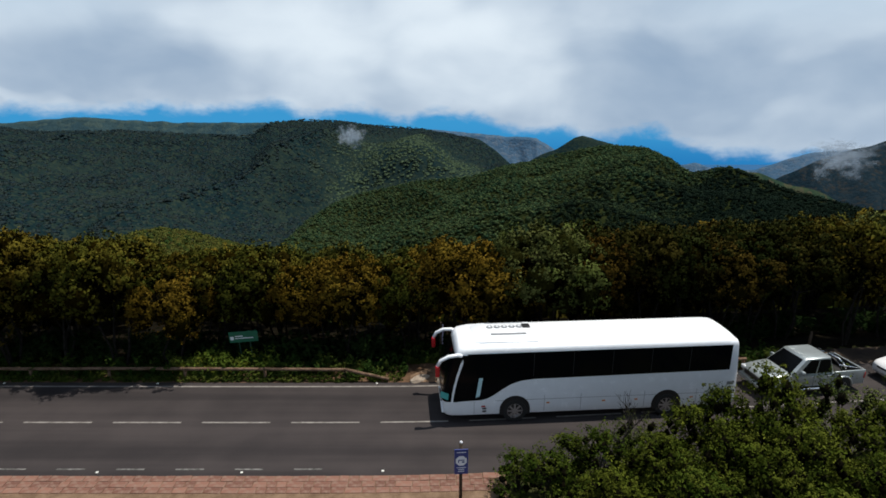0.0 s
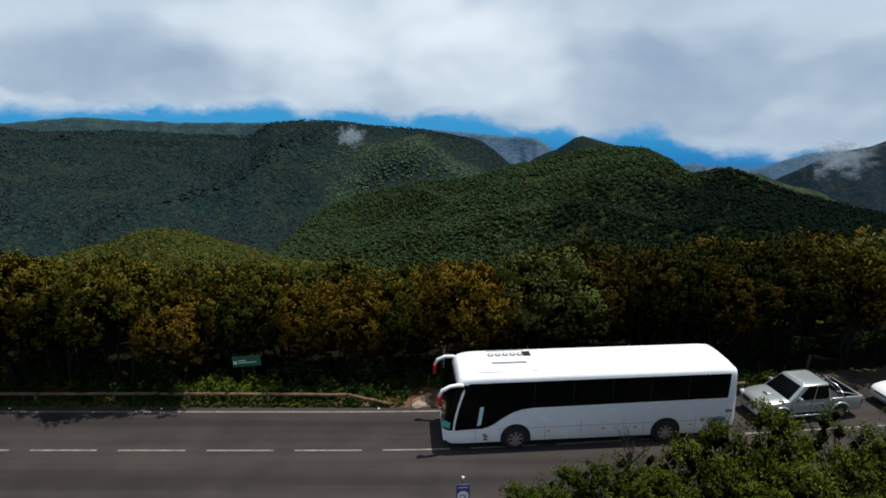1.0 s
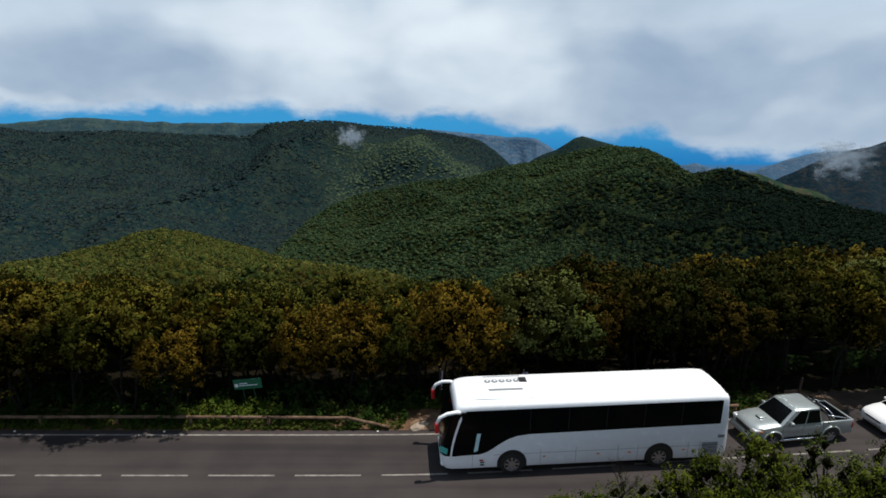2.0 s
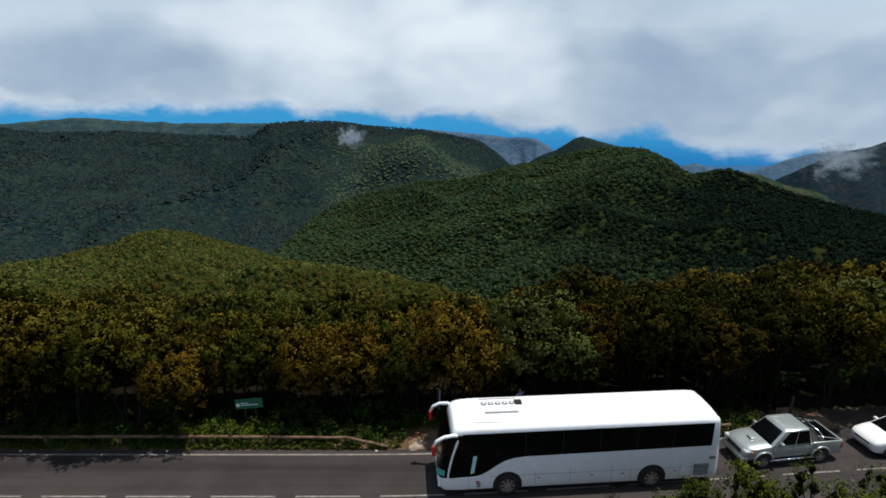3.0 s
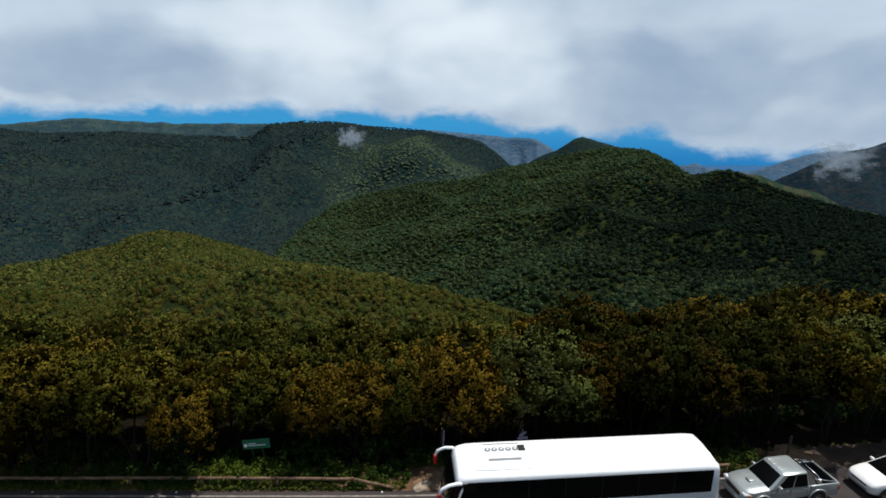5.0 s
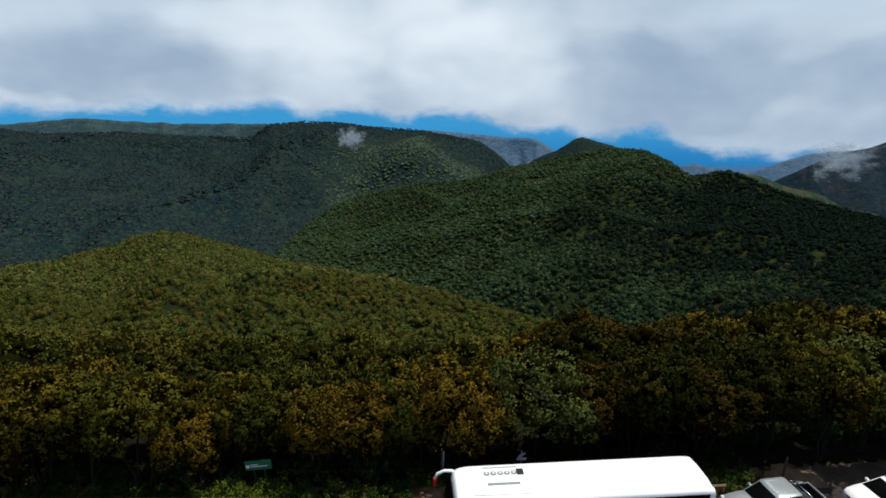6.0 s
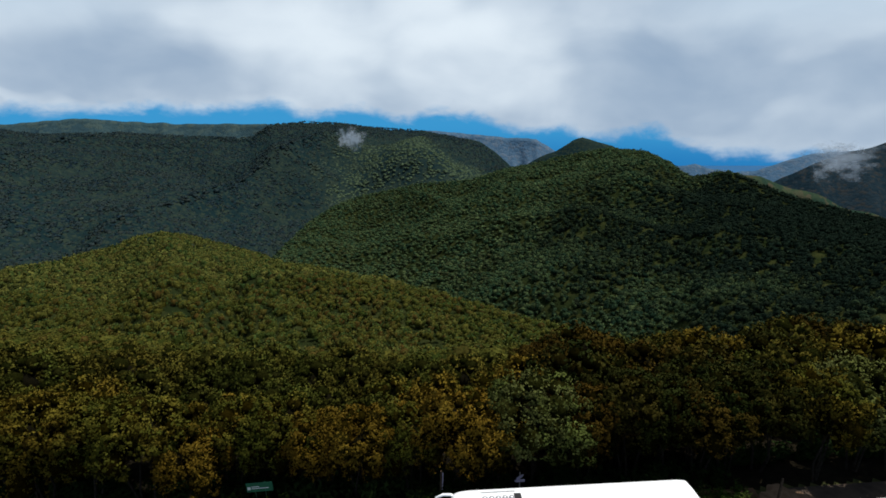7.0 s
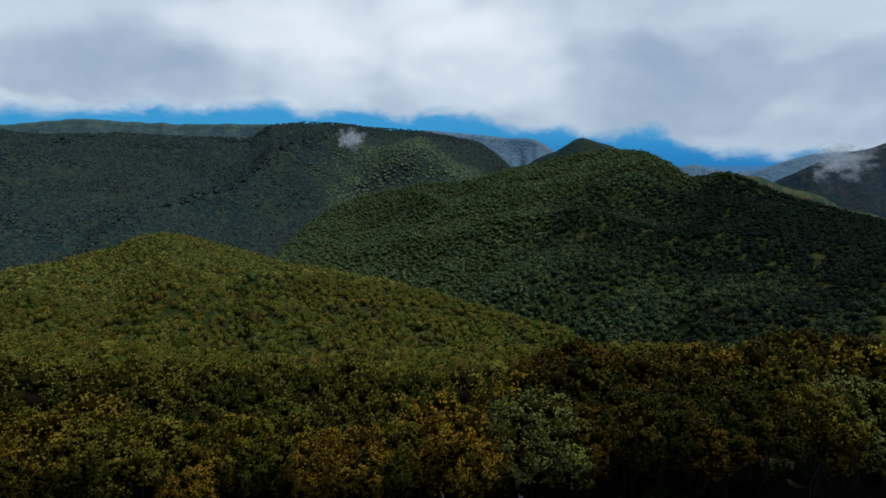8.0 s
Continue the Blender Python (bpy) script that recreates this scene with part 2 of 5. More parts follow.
def crowns_material(name, tones, lump=1.1, gap_shade=0.5, rust=None, cloud_light=None):
    """Closed tree crowns from above: tone by crown, leaf clumps as relief, shade painted into the hollows."""
    mat, n = material(name)
    geo = n.add("ShaderNodeNewGeometry")
    pos, own = geo.outputs["Position"], geo.outputs["Random Per Island"]
    wide = n.noise(pos, 0.0075, 5.0, 0.6)
    fine = n.noise(pos, 1.0 / lump, 4.0, 0.7)
    stand = n.noise(pos, 0.0021, 3.0, 0.5)
    t = n.m("ADD", n.m("MULTIPLY", own, 0.55), n.m("MULTIPLY_ADD", wide, 0.6, n.m("MULTIPLY", stand, 0.8)))
    c = n.mix(n.step(t, 0.62, 1.25), rgb(*tones[0]), rgb(*tones[1]))
    other = n.m("FRACT", n.m("MULTIPLY", own, 7.31))
    c = n.mix(n.step(n.m("ADD", n.m("MULTIPLY", fine, 0.6), n.m("MULTIPLY", other, 0.5)), 0.5, 0.9), c, rgb(*tones[2]))
    if rust:
        c = n.mix(n.m("MULTIPLY", n.step(n.m("MULTIPLY_ADD", wide, 0.9, n.m("FRACT", n.m("MULTIPLY", own, 23.7))), 1.0, 1.45), 0.75), c, rgb(*rust))
    if cloud_light:
        c = paint_cloud_light(n, pos, own, c, cloud_light)
    # Low spots of the relief are coloured darker, as shade between clumps.
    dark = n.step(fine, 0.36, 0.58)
    gap = n.m("MULTIPLY_ADD", dark, 1.0 - gap_shade, gap_shade)
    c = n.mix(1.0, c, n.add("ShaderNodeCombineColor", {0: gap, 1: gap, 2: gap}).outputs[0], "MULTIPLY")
    finish(n, c, 0.85, 0, fine, 0.5, lump * 0.6, 0.0)
    return mat


SLOPE_TONES = ((0.028, 0.040, 0.008), (0.060, 0.054, 0.009), (0.085, 0.083, 0.017))
LEAF_SLOPE = foliage("slope_leaves", SLOPE_TONES, 4.0, 0.75, 0.05, 0.9)
SPUR_TONES = ((0.026, 0.052, 0.015), (0.080, 0.080, 0.017), (0.104, 0.104, 0.026))
RIDGE_TONES = ((0.018, 0.045, 0.025), (0.050, 0.075, 0.030), (0.074, 0.098, 0.040))
# Far valley tones made bluer and darker for haze and cloud shade.
HAZY_TONES = ((0.011, 0.024, 0.034), (0.024, 0.036, 0.037), (0.034, 0.048, 0.038))
LEAF_SPUR = foliage("spur_leaves", SPUR_TONES, 6.0, 0.75, 0.05, 0.9)
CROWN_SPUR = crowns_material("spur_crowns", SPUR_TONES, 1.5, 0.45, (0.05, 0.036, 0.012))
# Cloud shade on the ridge's right flank, painted as darker tree colour.
CLOUD_SHADE = ((580, 600), (440, 520), (0.006, 0.012, 0.009))
LEAF_RIDGE = foliage("ridge_leaves", RIDGE_TONES, 7.0, 0.75, 0.05, 0.9, CLOUD_SHADE)
CROWN_GREEN = crowns_material("ridge_crowns", RIDGE_TONES, 2.0, 0.45, (0.032, 0.033, 0.016), CLOUD_SHADE)
# Sunlit patch on the high ridge, painted as a lighter green.
SUN_PATCH = ((-30, 1860), (340, 280), (0.066, 0.096, 0.056))
LEAF_FAR = foliage("hazy_far_leaves", HAZY_TONES, 16.0, 0.75, 0.05, 0.9, SUN_PATCH)
CROWN_FAR = crowns_material("hazy_far_crowns", HAZY_TONES, 3.0, 0.75, (0.026, 0.032, 0.027), SUN_PATCH)
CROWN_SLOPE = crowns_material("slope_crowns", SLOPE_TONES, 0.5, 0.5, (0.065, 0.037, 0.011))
# Clump colours far below the leaves': shade inside the crown painted in.
CLUMP_OLIVE = crowns_material("shaded_olive_clumps", ((0.008, 0.008, 0.001), (0.015, 0.010, 0.001), (0.022, 0.016, 0.003)), 0.10, 0.35)
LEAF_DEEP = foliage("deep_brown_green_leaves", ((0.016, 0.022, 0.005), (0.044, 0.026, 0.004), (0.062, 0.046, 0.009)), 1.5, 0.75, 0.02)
CLUMP_DEEP = crowns_material("shaded_deep_clumps", ((0.004, 0.005, 0.001), (0.008, 0.006, 0.001), (0.011, 0.009, 0.002)), 0.10, 0.35)
CLUMP_GREEN = crowns_material("shaded_green_clumps", ((0.008, 0.011, 0.002), (0.014, 0.014, 0.003), (0.020, 0.020, 0.005)), 0.10, 0.35)
LEAF_SHRUB = foliage("shrub_leaves", ((0.028, 0.046, 0.006), (0.060, 0.074, 0.009), (0.110, 0.118, 0.018)), 0.5, 0.75, 0.05)
LEAF_VERGE = foliage("verge_leaves", ((0.024, 0.050, 0.010), (0.055, 0.075, 0.013), (0.11, 0.12, 0.024)), 0.8)
BARK = make_soil("grey_bark", (0.008, 0.007, 0.006), (0.034, 0.030, 0.026), 6.0)
# Near-black colour that stands for the shade inside crowns and shrubs.
INNER_SHADE = make_soil("inner_shade", (0.002, 0.002, 0.001), (0.007, 0.006, 0.002), 9.0)
# Understorey green lowered in colour to hold the shade below the crowns.
LEAF_SHADED = foliage("shaded_understorey_leaves", ((0.006, 0.014, 0.004), (0.013, 0.026, 0.007), (0.025, 0.040, 0.011)), 1.5)

# ---------------------------------------------------------------- mesh helpers


def mesh_ob(name, verts, faces, mat, parent=None, smooth=False, normals=None):
    """A mesh object out of arrays; faces is an (n, 3) or (n, 4) array."""
    verts, faces = np.asarray(verts, dtype=np.float32), np.asarray(faces, dtype=np.int32)
    me = bpy.data.meshes.new(name)
    k = faces.shape[1]
    me.vertices.add(len(verts))
    me.vertices.foreach_set("co", verts.ravel())
    me.loops.add(faces.size)
    me.loops.foreach_set("vertex_index", faces.ravel())
    me.polygons.add(len(faces))
    me.polygons.foreach_set("loop_start", np.arange(0, faces.size, k, dtype=np.int32))
    me.polygons.foreach_set("use_smooth", np.full(len(faces), smooth))
    me.update(calc_edges=True)
    if normals is not None:
        me.polygons.foreach_set("use_smooth", np.full(len(faces), True))
        me.normals_split_custom_set_from_vertices(normals)
    me.materials.append(mat)
    ob = new(name, me)
    if parent is not None:
        ob.parent = parent
    return ob


def part(name, bm, mat, parent=None, label="", smooth=False):
    me = bpy.data.meshes.new(name)
    bm.normal_update()
    for f in bm.faces:
        f.smooth = smooth
    bm.to_mesh(me)
    bm.free()
    me.materials.append(mat)
    ob = new(name, me)
    if parent is not None:
        ob.parent = parent
    if label:
        tagged(ob, label)
    return ob


def empty(name, m, label, category, group="", kind=""):
    ob = new(name)
    ob.matrix_world = m
    return tagged(ob, label, category, group, kind)


def add_box(bm, x0, x1, y0, y1, z0, z1, bevel=0.0, m=None):
    r = bmesh.ops.create_cube(bm, size=1.0)
    vs = r["verts"]
    for v in vs:
        v.co = Vector((x0 + (v.co.x + 0.5) * (x1 - x0), y0 + (v.co.y + 0.5) * (y1 - y0), z0 + (v.co.z + 0.5) * (z1 - z0)))
    if bevel:
        es = list({e for v in vs for e in v.link_edges})
        r2 = bmesh.ops.bevel(bm, geom=es, offset=bevel, segments=2, affect="EDGES", profile=0.5)
        vs = list({v for v in vs if v.is_valid} | set(r2["verts"]))
    if m is not None:
        for v in vs:
            v.co = m @ v.co
    return vs


def tube(bm, pts, radii, sides=8, cap=True):
    """A tapered tube along points."""
    pts = [Vector(p) for p in pts]
    rings = []
    for i, p in enumerate(pts):
        d = (pts[min(i + 1, len(pts) - 1)] - pts[max(i - 1, 0)]).normalized()
        a = d.orthogonal().normalized() if i == 0 else (rings[-1][1] - d * rings[-1][1].dot(d)).normalized()
        b = d.cross(a)
        r = radii[i] if hasattr(radii, "__len__") else radii
        rings.append(([bm.verts.new(p + r * (math.cos(2 * math.pi * k / sides) * a + math.sin(2 * math.pi * k / sides) * b)) for k in range(sides)], a))
    for (r0, _), (r1, _) in zip(rings, rings[1:]):
        for k in range(sides):
            bm.faces.new((r0[k], r0[(k + 1) % sides], r1[(k + 1) % sides], r1[k]))
    if cap:
        bm.faces.new(list(reversed(rings[0][0])))
        bm.faces.new(rings[-1][0])


def leaf_quads(rng, centres, normals, size, jitter=0.6, aspect=1.4):
    """Leaf-like quads at centres, facing about along normals."""
    c = np.asarray(centres, dtype=np.float64)
    k = len(c)
    nrm = np.asarray(normals) + rng.normal(0, jitter, (k, 3))
    nrm /= np.linalg.norm(nrm, axis=1, keepdims=True) + 1e-9
    t = np.cross(nrm, rng.normal(0, 1, (k, 3)))
    t /= np.linalg.norm(t, axis=1, keepdims=True) + 1e-9
    b = np.cross(nrm, t)
    s = (np.asarray(size) * rng.uniform(0.6, 1.3, k))[:, None]
    t, b = t * s * aspect * 0.5, b * s * 0.5
    bend = nrm * s * 0.18
    v = np.stack([c - t, c - b * 0.9 + bend, c + t, c + b * 0.9 + bend], 1).reshape(-1, 3)
    return v, np.arange(4 * k).reshape(-1, 4)


def soften(rng, d, spread=0.22):
    """Normals for leaf corners that follow the round of their clump."""
    d = d + rng.normal(0, spread, d.shape)
    d = d / (np.linalg.norm(d, axis=1, keepdims=True) + 1e-9)
    return np.repeat(d, 4, axis=0)


def unit(rng, k):
    d = rng.normal(0, 1, (k, 3))
    return d / np.linalg.norm(d, axis=1, keepdims=True)


# ---------------------------------------------------------------- lie of the land
def bend_of(x):
    """How far the road has swung away from the straight at x."""
    x = np.asarray(x, dtype=float)
    return 0.095 * (np.sqrt(x * x + 9) + x) / 2


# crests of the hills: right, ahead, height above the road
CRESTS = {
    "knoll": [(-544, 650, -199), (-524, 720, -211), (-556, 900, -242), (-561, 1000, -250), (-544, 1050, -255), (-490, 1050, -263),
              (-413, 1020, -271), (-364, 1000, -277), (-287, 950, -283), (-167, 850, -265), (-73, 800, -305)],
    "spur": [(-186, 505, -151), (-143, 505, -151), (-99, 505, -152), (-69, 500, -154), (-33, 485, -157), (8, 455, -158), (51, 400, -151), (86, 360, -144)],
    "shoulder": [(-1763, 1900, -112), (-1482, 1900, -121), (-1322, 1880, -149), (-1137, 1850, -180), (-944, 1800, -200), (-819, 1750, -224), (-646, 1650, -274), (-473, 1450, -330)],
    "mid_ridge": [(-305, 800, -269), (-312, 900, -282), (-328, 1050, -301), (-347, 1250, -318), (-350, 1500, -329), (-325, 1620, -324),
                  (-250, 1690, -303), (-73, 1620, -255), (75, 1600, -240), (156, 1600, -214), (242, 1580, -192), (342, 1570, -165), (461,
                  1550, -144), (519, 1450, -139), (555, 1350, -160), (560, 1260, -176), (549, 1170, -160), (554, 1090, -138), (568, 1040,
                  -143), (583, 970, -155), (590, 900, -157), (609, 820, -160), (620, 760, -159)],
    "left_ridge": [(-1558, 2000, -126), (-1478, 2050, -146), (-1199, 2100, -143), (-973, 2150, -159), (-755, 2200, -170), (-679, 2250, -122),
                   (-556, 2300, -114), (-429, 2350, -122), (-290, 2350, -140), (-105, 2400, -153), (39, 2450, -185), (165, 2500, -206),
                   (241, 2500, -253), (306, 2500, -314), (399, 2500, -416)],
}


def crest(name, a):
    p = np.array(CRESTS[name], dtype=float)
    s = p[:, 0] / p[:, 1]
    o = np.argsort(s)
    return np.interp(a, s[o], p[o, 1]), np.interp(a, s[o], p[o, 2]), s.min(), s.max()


def broad(name, a):
    """The same crest with its small saddles smoothed away."""
    g = np.linspace(-1.3, 1.3, 521)
    k = np.exp(-np.linspace(-2.5, 2.5, 81) ** 2)
    r, z, _, _ = crest(name, g)
    pad = lambda q: np.convolve(np.pad(q, 40, mode="edge"), k / k.sum(), mode="valid")
    return np.interp(a, g, pad(r)), np.interp(a, g, pad(z))


def lumps(x, y, size, seed=0.0):
    """Smooth uneven swells between -1 and 1."""
    u, v = x / size + seed, y / size - seed * 1.7
    return (np.sin(u * 1.7 + 1.3 * np.sin(v * 1.1 + 0.4)) + np.sin(v * 2.1 + 1.1 * np.sin(u * 1.4 + 2.0)) + np.sin((u + v) * 1.3 + 0.7 * np.sin((u - v) * 2.3))) / 3


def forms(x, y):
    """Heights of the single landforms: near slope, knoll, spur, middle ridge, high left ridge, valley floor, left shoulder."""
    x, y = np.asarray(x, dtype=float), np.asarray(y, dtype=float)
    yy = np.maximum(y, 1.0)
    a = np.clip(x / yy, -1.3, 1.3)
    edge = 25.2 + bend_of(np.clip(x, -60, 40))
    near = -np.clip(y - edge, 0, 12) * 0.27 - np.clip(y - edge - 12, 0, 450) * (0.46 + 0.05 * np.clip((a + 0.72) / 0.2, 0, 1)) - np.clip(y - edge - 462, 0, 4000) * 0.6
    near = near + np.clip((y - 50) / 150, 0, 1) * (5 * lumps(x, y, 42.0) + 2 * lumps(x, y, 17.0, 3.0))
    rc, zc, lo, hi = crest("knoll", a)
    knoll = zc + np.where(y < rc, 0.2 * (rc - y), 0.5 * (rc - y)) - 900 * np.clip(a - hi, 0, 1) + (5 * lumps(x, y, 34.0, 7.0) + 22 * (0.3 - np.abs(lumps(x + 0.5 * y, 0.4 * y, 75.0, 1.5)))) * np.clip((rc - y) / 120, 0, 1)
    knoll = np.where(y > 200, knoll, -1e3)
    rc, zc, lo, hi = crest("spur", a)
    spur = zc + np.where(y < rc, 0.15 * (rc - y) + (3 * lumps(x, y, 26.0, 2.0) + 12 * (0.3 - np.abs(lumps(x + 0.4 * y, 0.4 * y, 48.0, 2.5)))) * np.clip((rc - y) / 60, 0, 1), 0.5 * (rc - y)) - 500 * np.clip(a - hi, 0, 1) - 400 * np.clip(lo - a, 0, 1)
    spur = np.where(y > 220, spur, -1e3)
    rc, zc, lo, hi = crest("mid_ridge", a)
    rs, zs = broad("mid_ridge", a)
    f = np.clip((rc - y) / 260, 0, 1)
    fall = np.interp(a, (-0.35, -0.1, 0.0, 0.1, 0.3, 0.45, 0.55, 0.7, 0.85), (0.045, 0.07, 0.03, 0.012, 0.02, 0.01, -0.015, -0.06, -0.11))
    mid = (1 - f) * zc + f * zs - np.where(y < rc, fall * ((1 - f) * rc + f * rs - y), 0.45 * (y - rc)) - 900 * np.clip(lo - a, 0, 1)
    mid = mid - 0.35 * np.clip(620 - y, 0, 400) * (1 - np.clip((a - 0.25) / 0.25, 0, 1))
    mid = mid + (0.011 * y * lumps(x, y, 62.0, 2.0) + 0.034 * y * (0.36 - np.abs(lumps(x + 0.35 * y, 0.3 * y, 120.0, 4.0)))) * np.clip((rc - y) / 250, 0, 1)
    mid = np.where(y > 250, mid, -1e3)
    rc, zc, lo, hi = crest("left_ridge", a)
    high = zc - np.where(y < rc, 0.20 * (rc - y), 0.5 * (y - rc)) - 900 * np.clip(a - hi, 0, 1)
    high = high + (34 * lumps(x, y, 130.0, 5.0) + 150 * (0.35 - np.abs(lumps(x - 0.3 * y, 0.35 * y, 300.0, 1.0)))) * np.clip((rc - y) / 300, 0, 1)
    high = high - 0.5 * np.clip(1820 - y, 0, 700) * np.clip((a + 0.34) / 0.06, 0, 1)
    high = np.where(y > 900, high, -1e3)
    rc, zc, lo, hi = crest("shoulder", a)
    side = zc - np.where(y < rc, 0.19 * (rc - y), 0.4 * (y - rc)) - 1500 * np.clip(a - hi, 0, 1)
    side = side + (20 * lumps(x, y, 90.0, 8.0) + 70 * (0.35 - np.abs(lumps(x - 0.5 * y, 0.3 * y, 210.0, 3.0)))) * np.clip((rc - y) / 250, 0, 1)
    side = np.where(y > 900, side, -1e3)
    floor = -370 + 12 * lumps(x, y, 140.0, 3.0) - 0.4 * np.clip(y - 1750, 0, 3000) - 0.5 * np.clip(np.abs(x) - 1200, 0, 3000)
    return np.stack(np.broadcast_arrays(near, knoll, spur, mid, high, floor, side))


def land(x, y):
    """Height of the ground."""
    x, y = np.asarray(x, dtype=float), np.asarray(y, dtype=float)
    h = forms(x, y).max(axis=0)
    # the bank beside the road, and the hillside behind the eye
    bank = np.clip(x - 1.6, 0, 8) * 0.2 * np.clip((16.4 + bend_of(np.clip(x, -60, 40)) - y) / 2.0, 0, 1)
    behind = np.clip(3 - y, 0, 110) * 0.10 + np.clip(3 - y, 0, 40) / 40 * 2 * lumps(x, y, 14.0, 1.0)
    return h + np.where(y < 20, bank + behind, 0.0) - 0.06


def hill_of(x, y):
    """0: near slope and knoll, 1: middle ridge, 2: far valley and high ridge."""
    h = np.array([0, 0, 0, 1, 2, 2, 2])[forms(x, y).argmax(axis=0)]
    return h


def wood_of(x, y):
    """The same by the kind of wood: the olive wood climbs onto the foot of the middle ridge."""
    h = hill_of(x, y)
    return np.where((h == 1) & (x < 90) & (y + 110 * lumps(x, y, 70.0, 6.0) < 560), 0, h)


def make_ground():
    th = np.concatenate([np.linspace(-180, -52, 33)[:-1], np.linspace(-52, 52, 240), np.linspace(52, 180, 33)[1:-1]])
    rr = np.concatenate([[0.01, 1.5], np.linspace(3, 36, 67), np.geomspace(36.8, 4200, 180)])
    T, Rr = np.meshgrid(np.radians(th), rr)
    X, Y = Rr * np.sin(T), Rr * np.cos(T)
    Z = land(X, Y)
    nr, na = X.shape
    i, j = np.meshgrid(np.arange(nr - 1), np.arange(na), indexing="ij")
    q = np.stack([i * na + j, i * na + (j + 1) % na, (i + 1) * na + (j + 1) % na, (i + 1) * na + j], -1).reshape(-1, 4)
    q = q[:, ::-1]
    ob = mesh_ob("ground", np.stack([X, Y, Z], -1).reshape(-1, 3), q, GRASSY, smooth=True)
    ob.data.materials.append(HILL_GREEN)
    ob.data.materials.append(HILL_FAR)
    ob.data.materials.append(SHADED_LITTER)
    rmid = np.repeat(rr[:-1], na)
    ymid = (Y[:-1] + Y[1:]).ravel() / 2
    xmid = (X[:-1] + X[1:]).ravel() / 2
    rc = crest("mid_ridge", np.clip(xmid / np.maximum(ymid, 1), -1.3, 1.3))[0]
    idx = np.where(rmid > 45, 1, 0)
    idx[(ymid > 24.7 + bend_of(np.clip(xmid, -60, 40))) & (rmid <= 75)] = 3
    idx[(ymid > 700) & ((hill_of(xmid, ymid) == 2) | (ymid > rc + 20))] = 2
    ob.data.polygons.foreach_set("material_index", idx.astype(np.int32))
    tagged(ob, "forest floor and wooded hills falling away below the road", "ground", kind="structure")


make_ground()


def far_hill(name, crest_pts, drop, run, mat, label):
    """A far mountain: uneven crest, gullied front slope, back slope."""
    p = np.array(crest_pts, dtype=float)
    s = np.linspace(0, 1, 120)
    t = np.linspace(0, 1, len(p))
    cx, cy, cz = (np.interp(s, t, p[:, k]) for k in range(3))
    cz = cz + 5 * lumps(cx, cy, 40.0, 1.0)
    v = np.linspace(0, 1, 28)
    S, V = np.meshgrid(np.arange(120), v)
    gully = lumps(cx[S] * 1.0, cy[S] + V * 120, 55.0, 4.0) * np.sin(np.pi * np.clip(V, 0, 1)) * run * 0.10
    X = cx[S] * (1 - V * run / cy[S] * 0.6)
    Y = cy[S] - V * run + gully
    Z = cz[S] - V ** 0.85 * drop
    n = 120
    i, j = np.meshgrid(np.arange(27), np.arange(n - 1), indexing="ij")
    q = np.stack([i * n + j, (i + 1) * n + j, (i + 1) * n + j + 1, i * n + j + 1], -1).reshape(-1, 4)
    verts = np.stack([X, Y, Z], -1).reshape(-1, 3)
    back = np.stack([cx, cy + 260, cz - drop], -1)
    b0 = len(verts)
    jj = np.arange(n - 1)
    q2 = np.stack([jj, jj + 1, b0 + jj + 1, b0 + jj], -1)
    ob = mesh_ob(name, np.vstack([verts, back]), np.vstack([q, q2]), mat, smooth=True)
    tagged(ob, label, "mountain", kind="structure")


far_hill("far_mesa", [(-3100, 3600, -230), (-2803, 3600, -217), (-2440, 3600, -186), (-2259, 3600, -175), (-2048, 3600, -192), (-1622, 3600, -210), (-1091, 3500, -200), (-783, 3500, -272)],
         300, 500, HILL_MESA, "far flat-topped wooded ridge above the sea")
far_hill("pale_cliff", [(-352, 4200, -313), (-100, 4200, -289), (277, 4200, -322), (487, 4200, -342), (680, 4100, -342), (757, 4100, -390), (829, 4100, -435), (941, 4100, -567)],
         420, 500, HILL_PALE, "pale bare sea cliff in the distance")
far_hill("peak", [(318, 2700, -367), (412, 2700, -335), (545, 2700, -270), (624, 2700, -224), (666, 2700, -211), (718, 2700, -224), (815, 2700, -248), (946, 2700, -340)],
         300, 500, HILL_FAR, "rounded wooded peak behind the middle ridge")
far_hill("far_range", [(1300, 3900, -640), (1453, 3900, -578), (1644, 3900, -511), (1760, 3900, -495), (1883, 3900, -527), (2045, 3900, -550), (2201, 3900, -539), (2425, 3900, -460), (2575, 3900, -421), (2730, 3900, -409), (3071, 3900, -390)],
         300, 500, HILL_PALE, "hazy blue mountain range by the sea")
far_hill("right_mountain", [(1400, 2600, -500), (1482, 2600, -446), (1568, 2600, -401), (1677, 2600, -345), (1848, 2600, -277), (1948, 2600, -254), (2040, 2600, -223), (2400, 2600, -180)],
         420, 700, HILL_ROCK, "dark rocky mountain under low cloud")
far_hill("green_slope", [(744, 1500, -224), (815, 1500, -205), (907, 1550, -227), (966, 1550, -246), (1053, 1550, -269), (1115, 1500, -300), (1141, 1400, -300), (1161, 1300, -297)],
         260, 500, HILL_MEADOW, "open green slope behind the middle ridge")


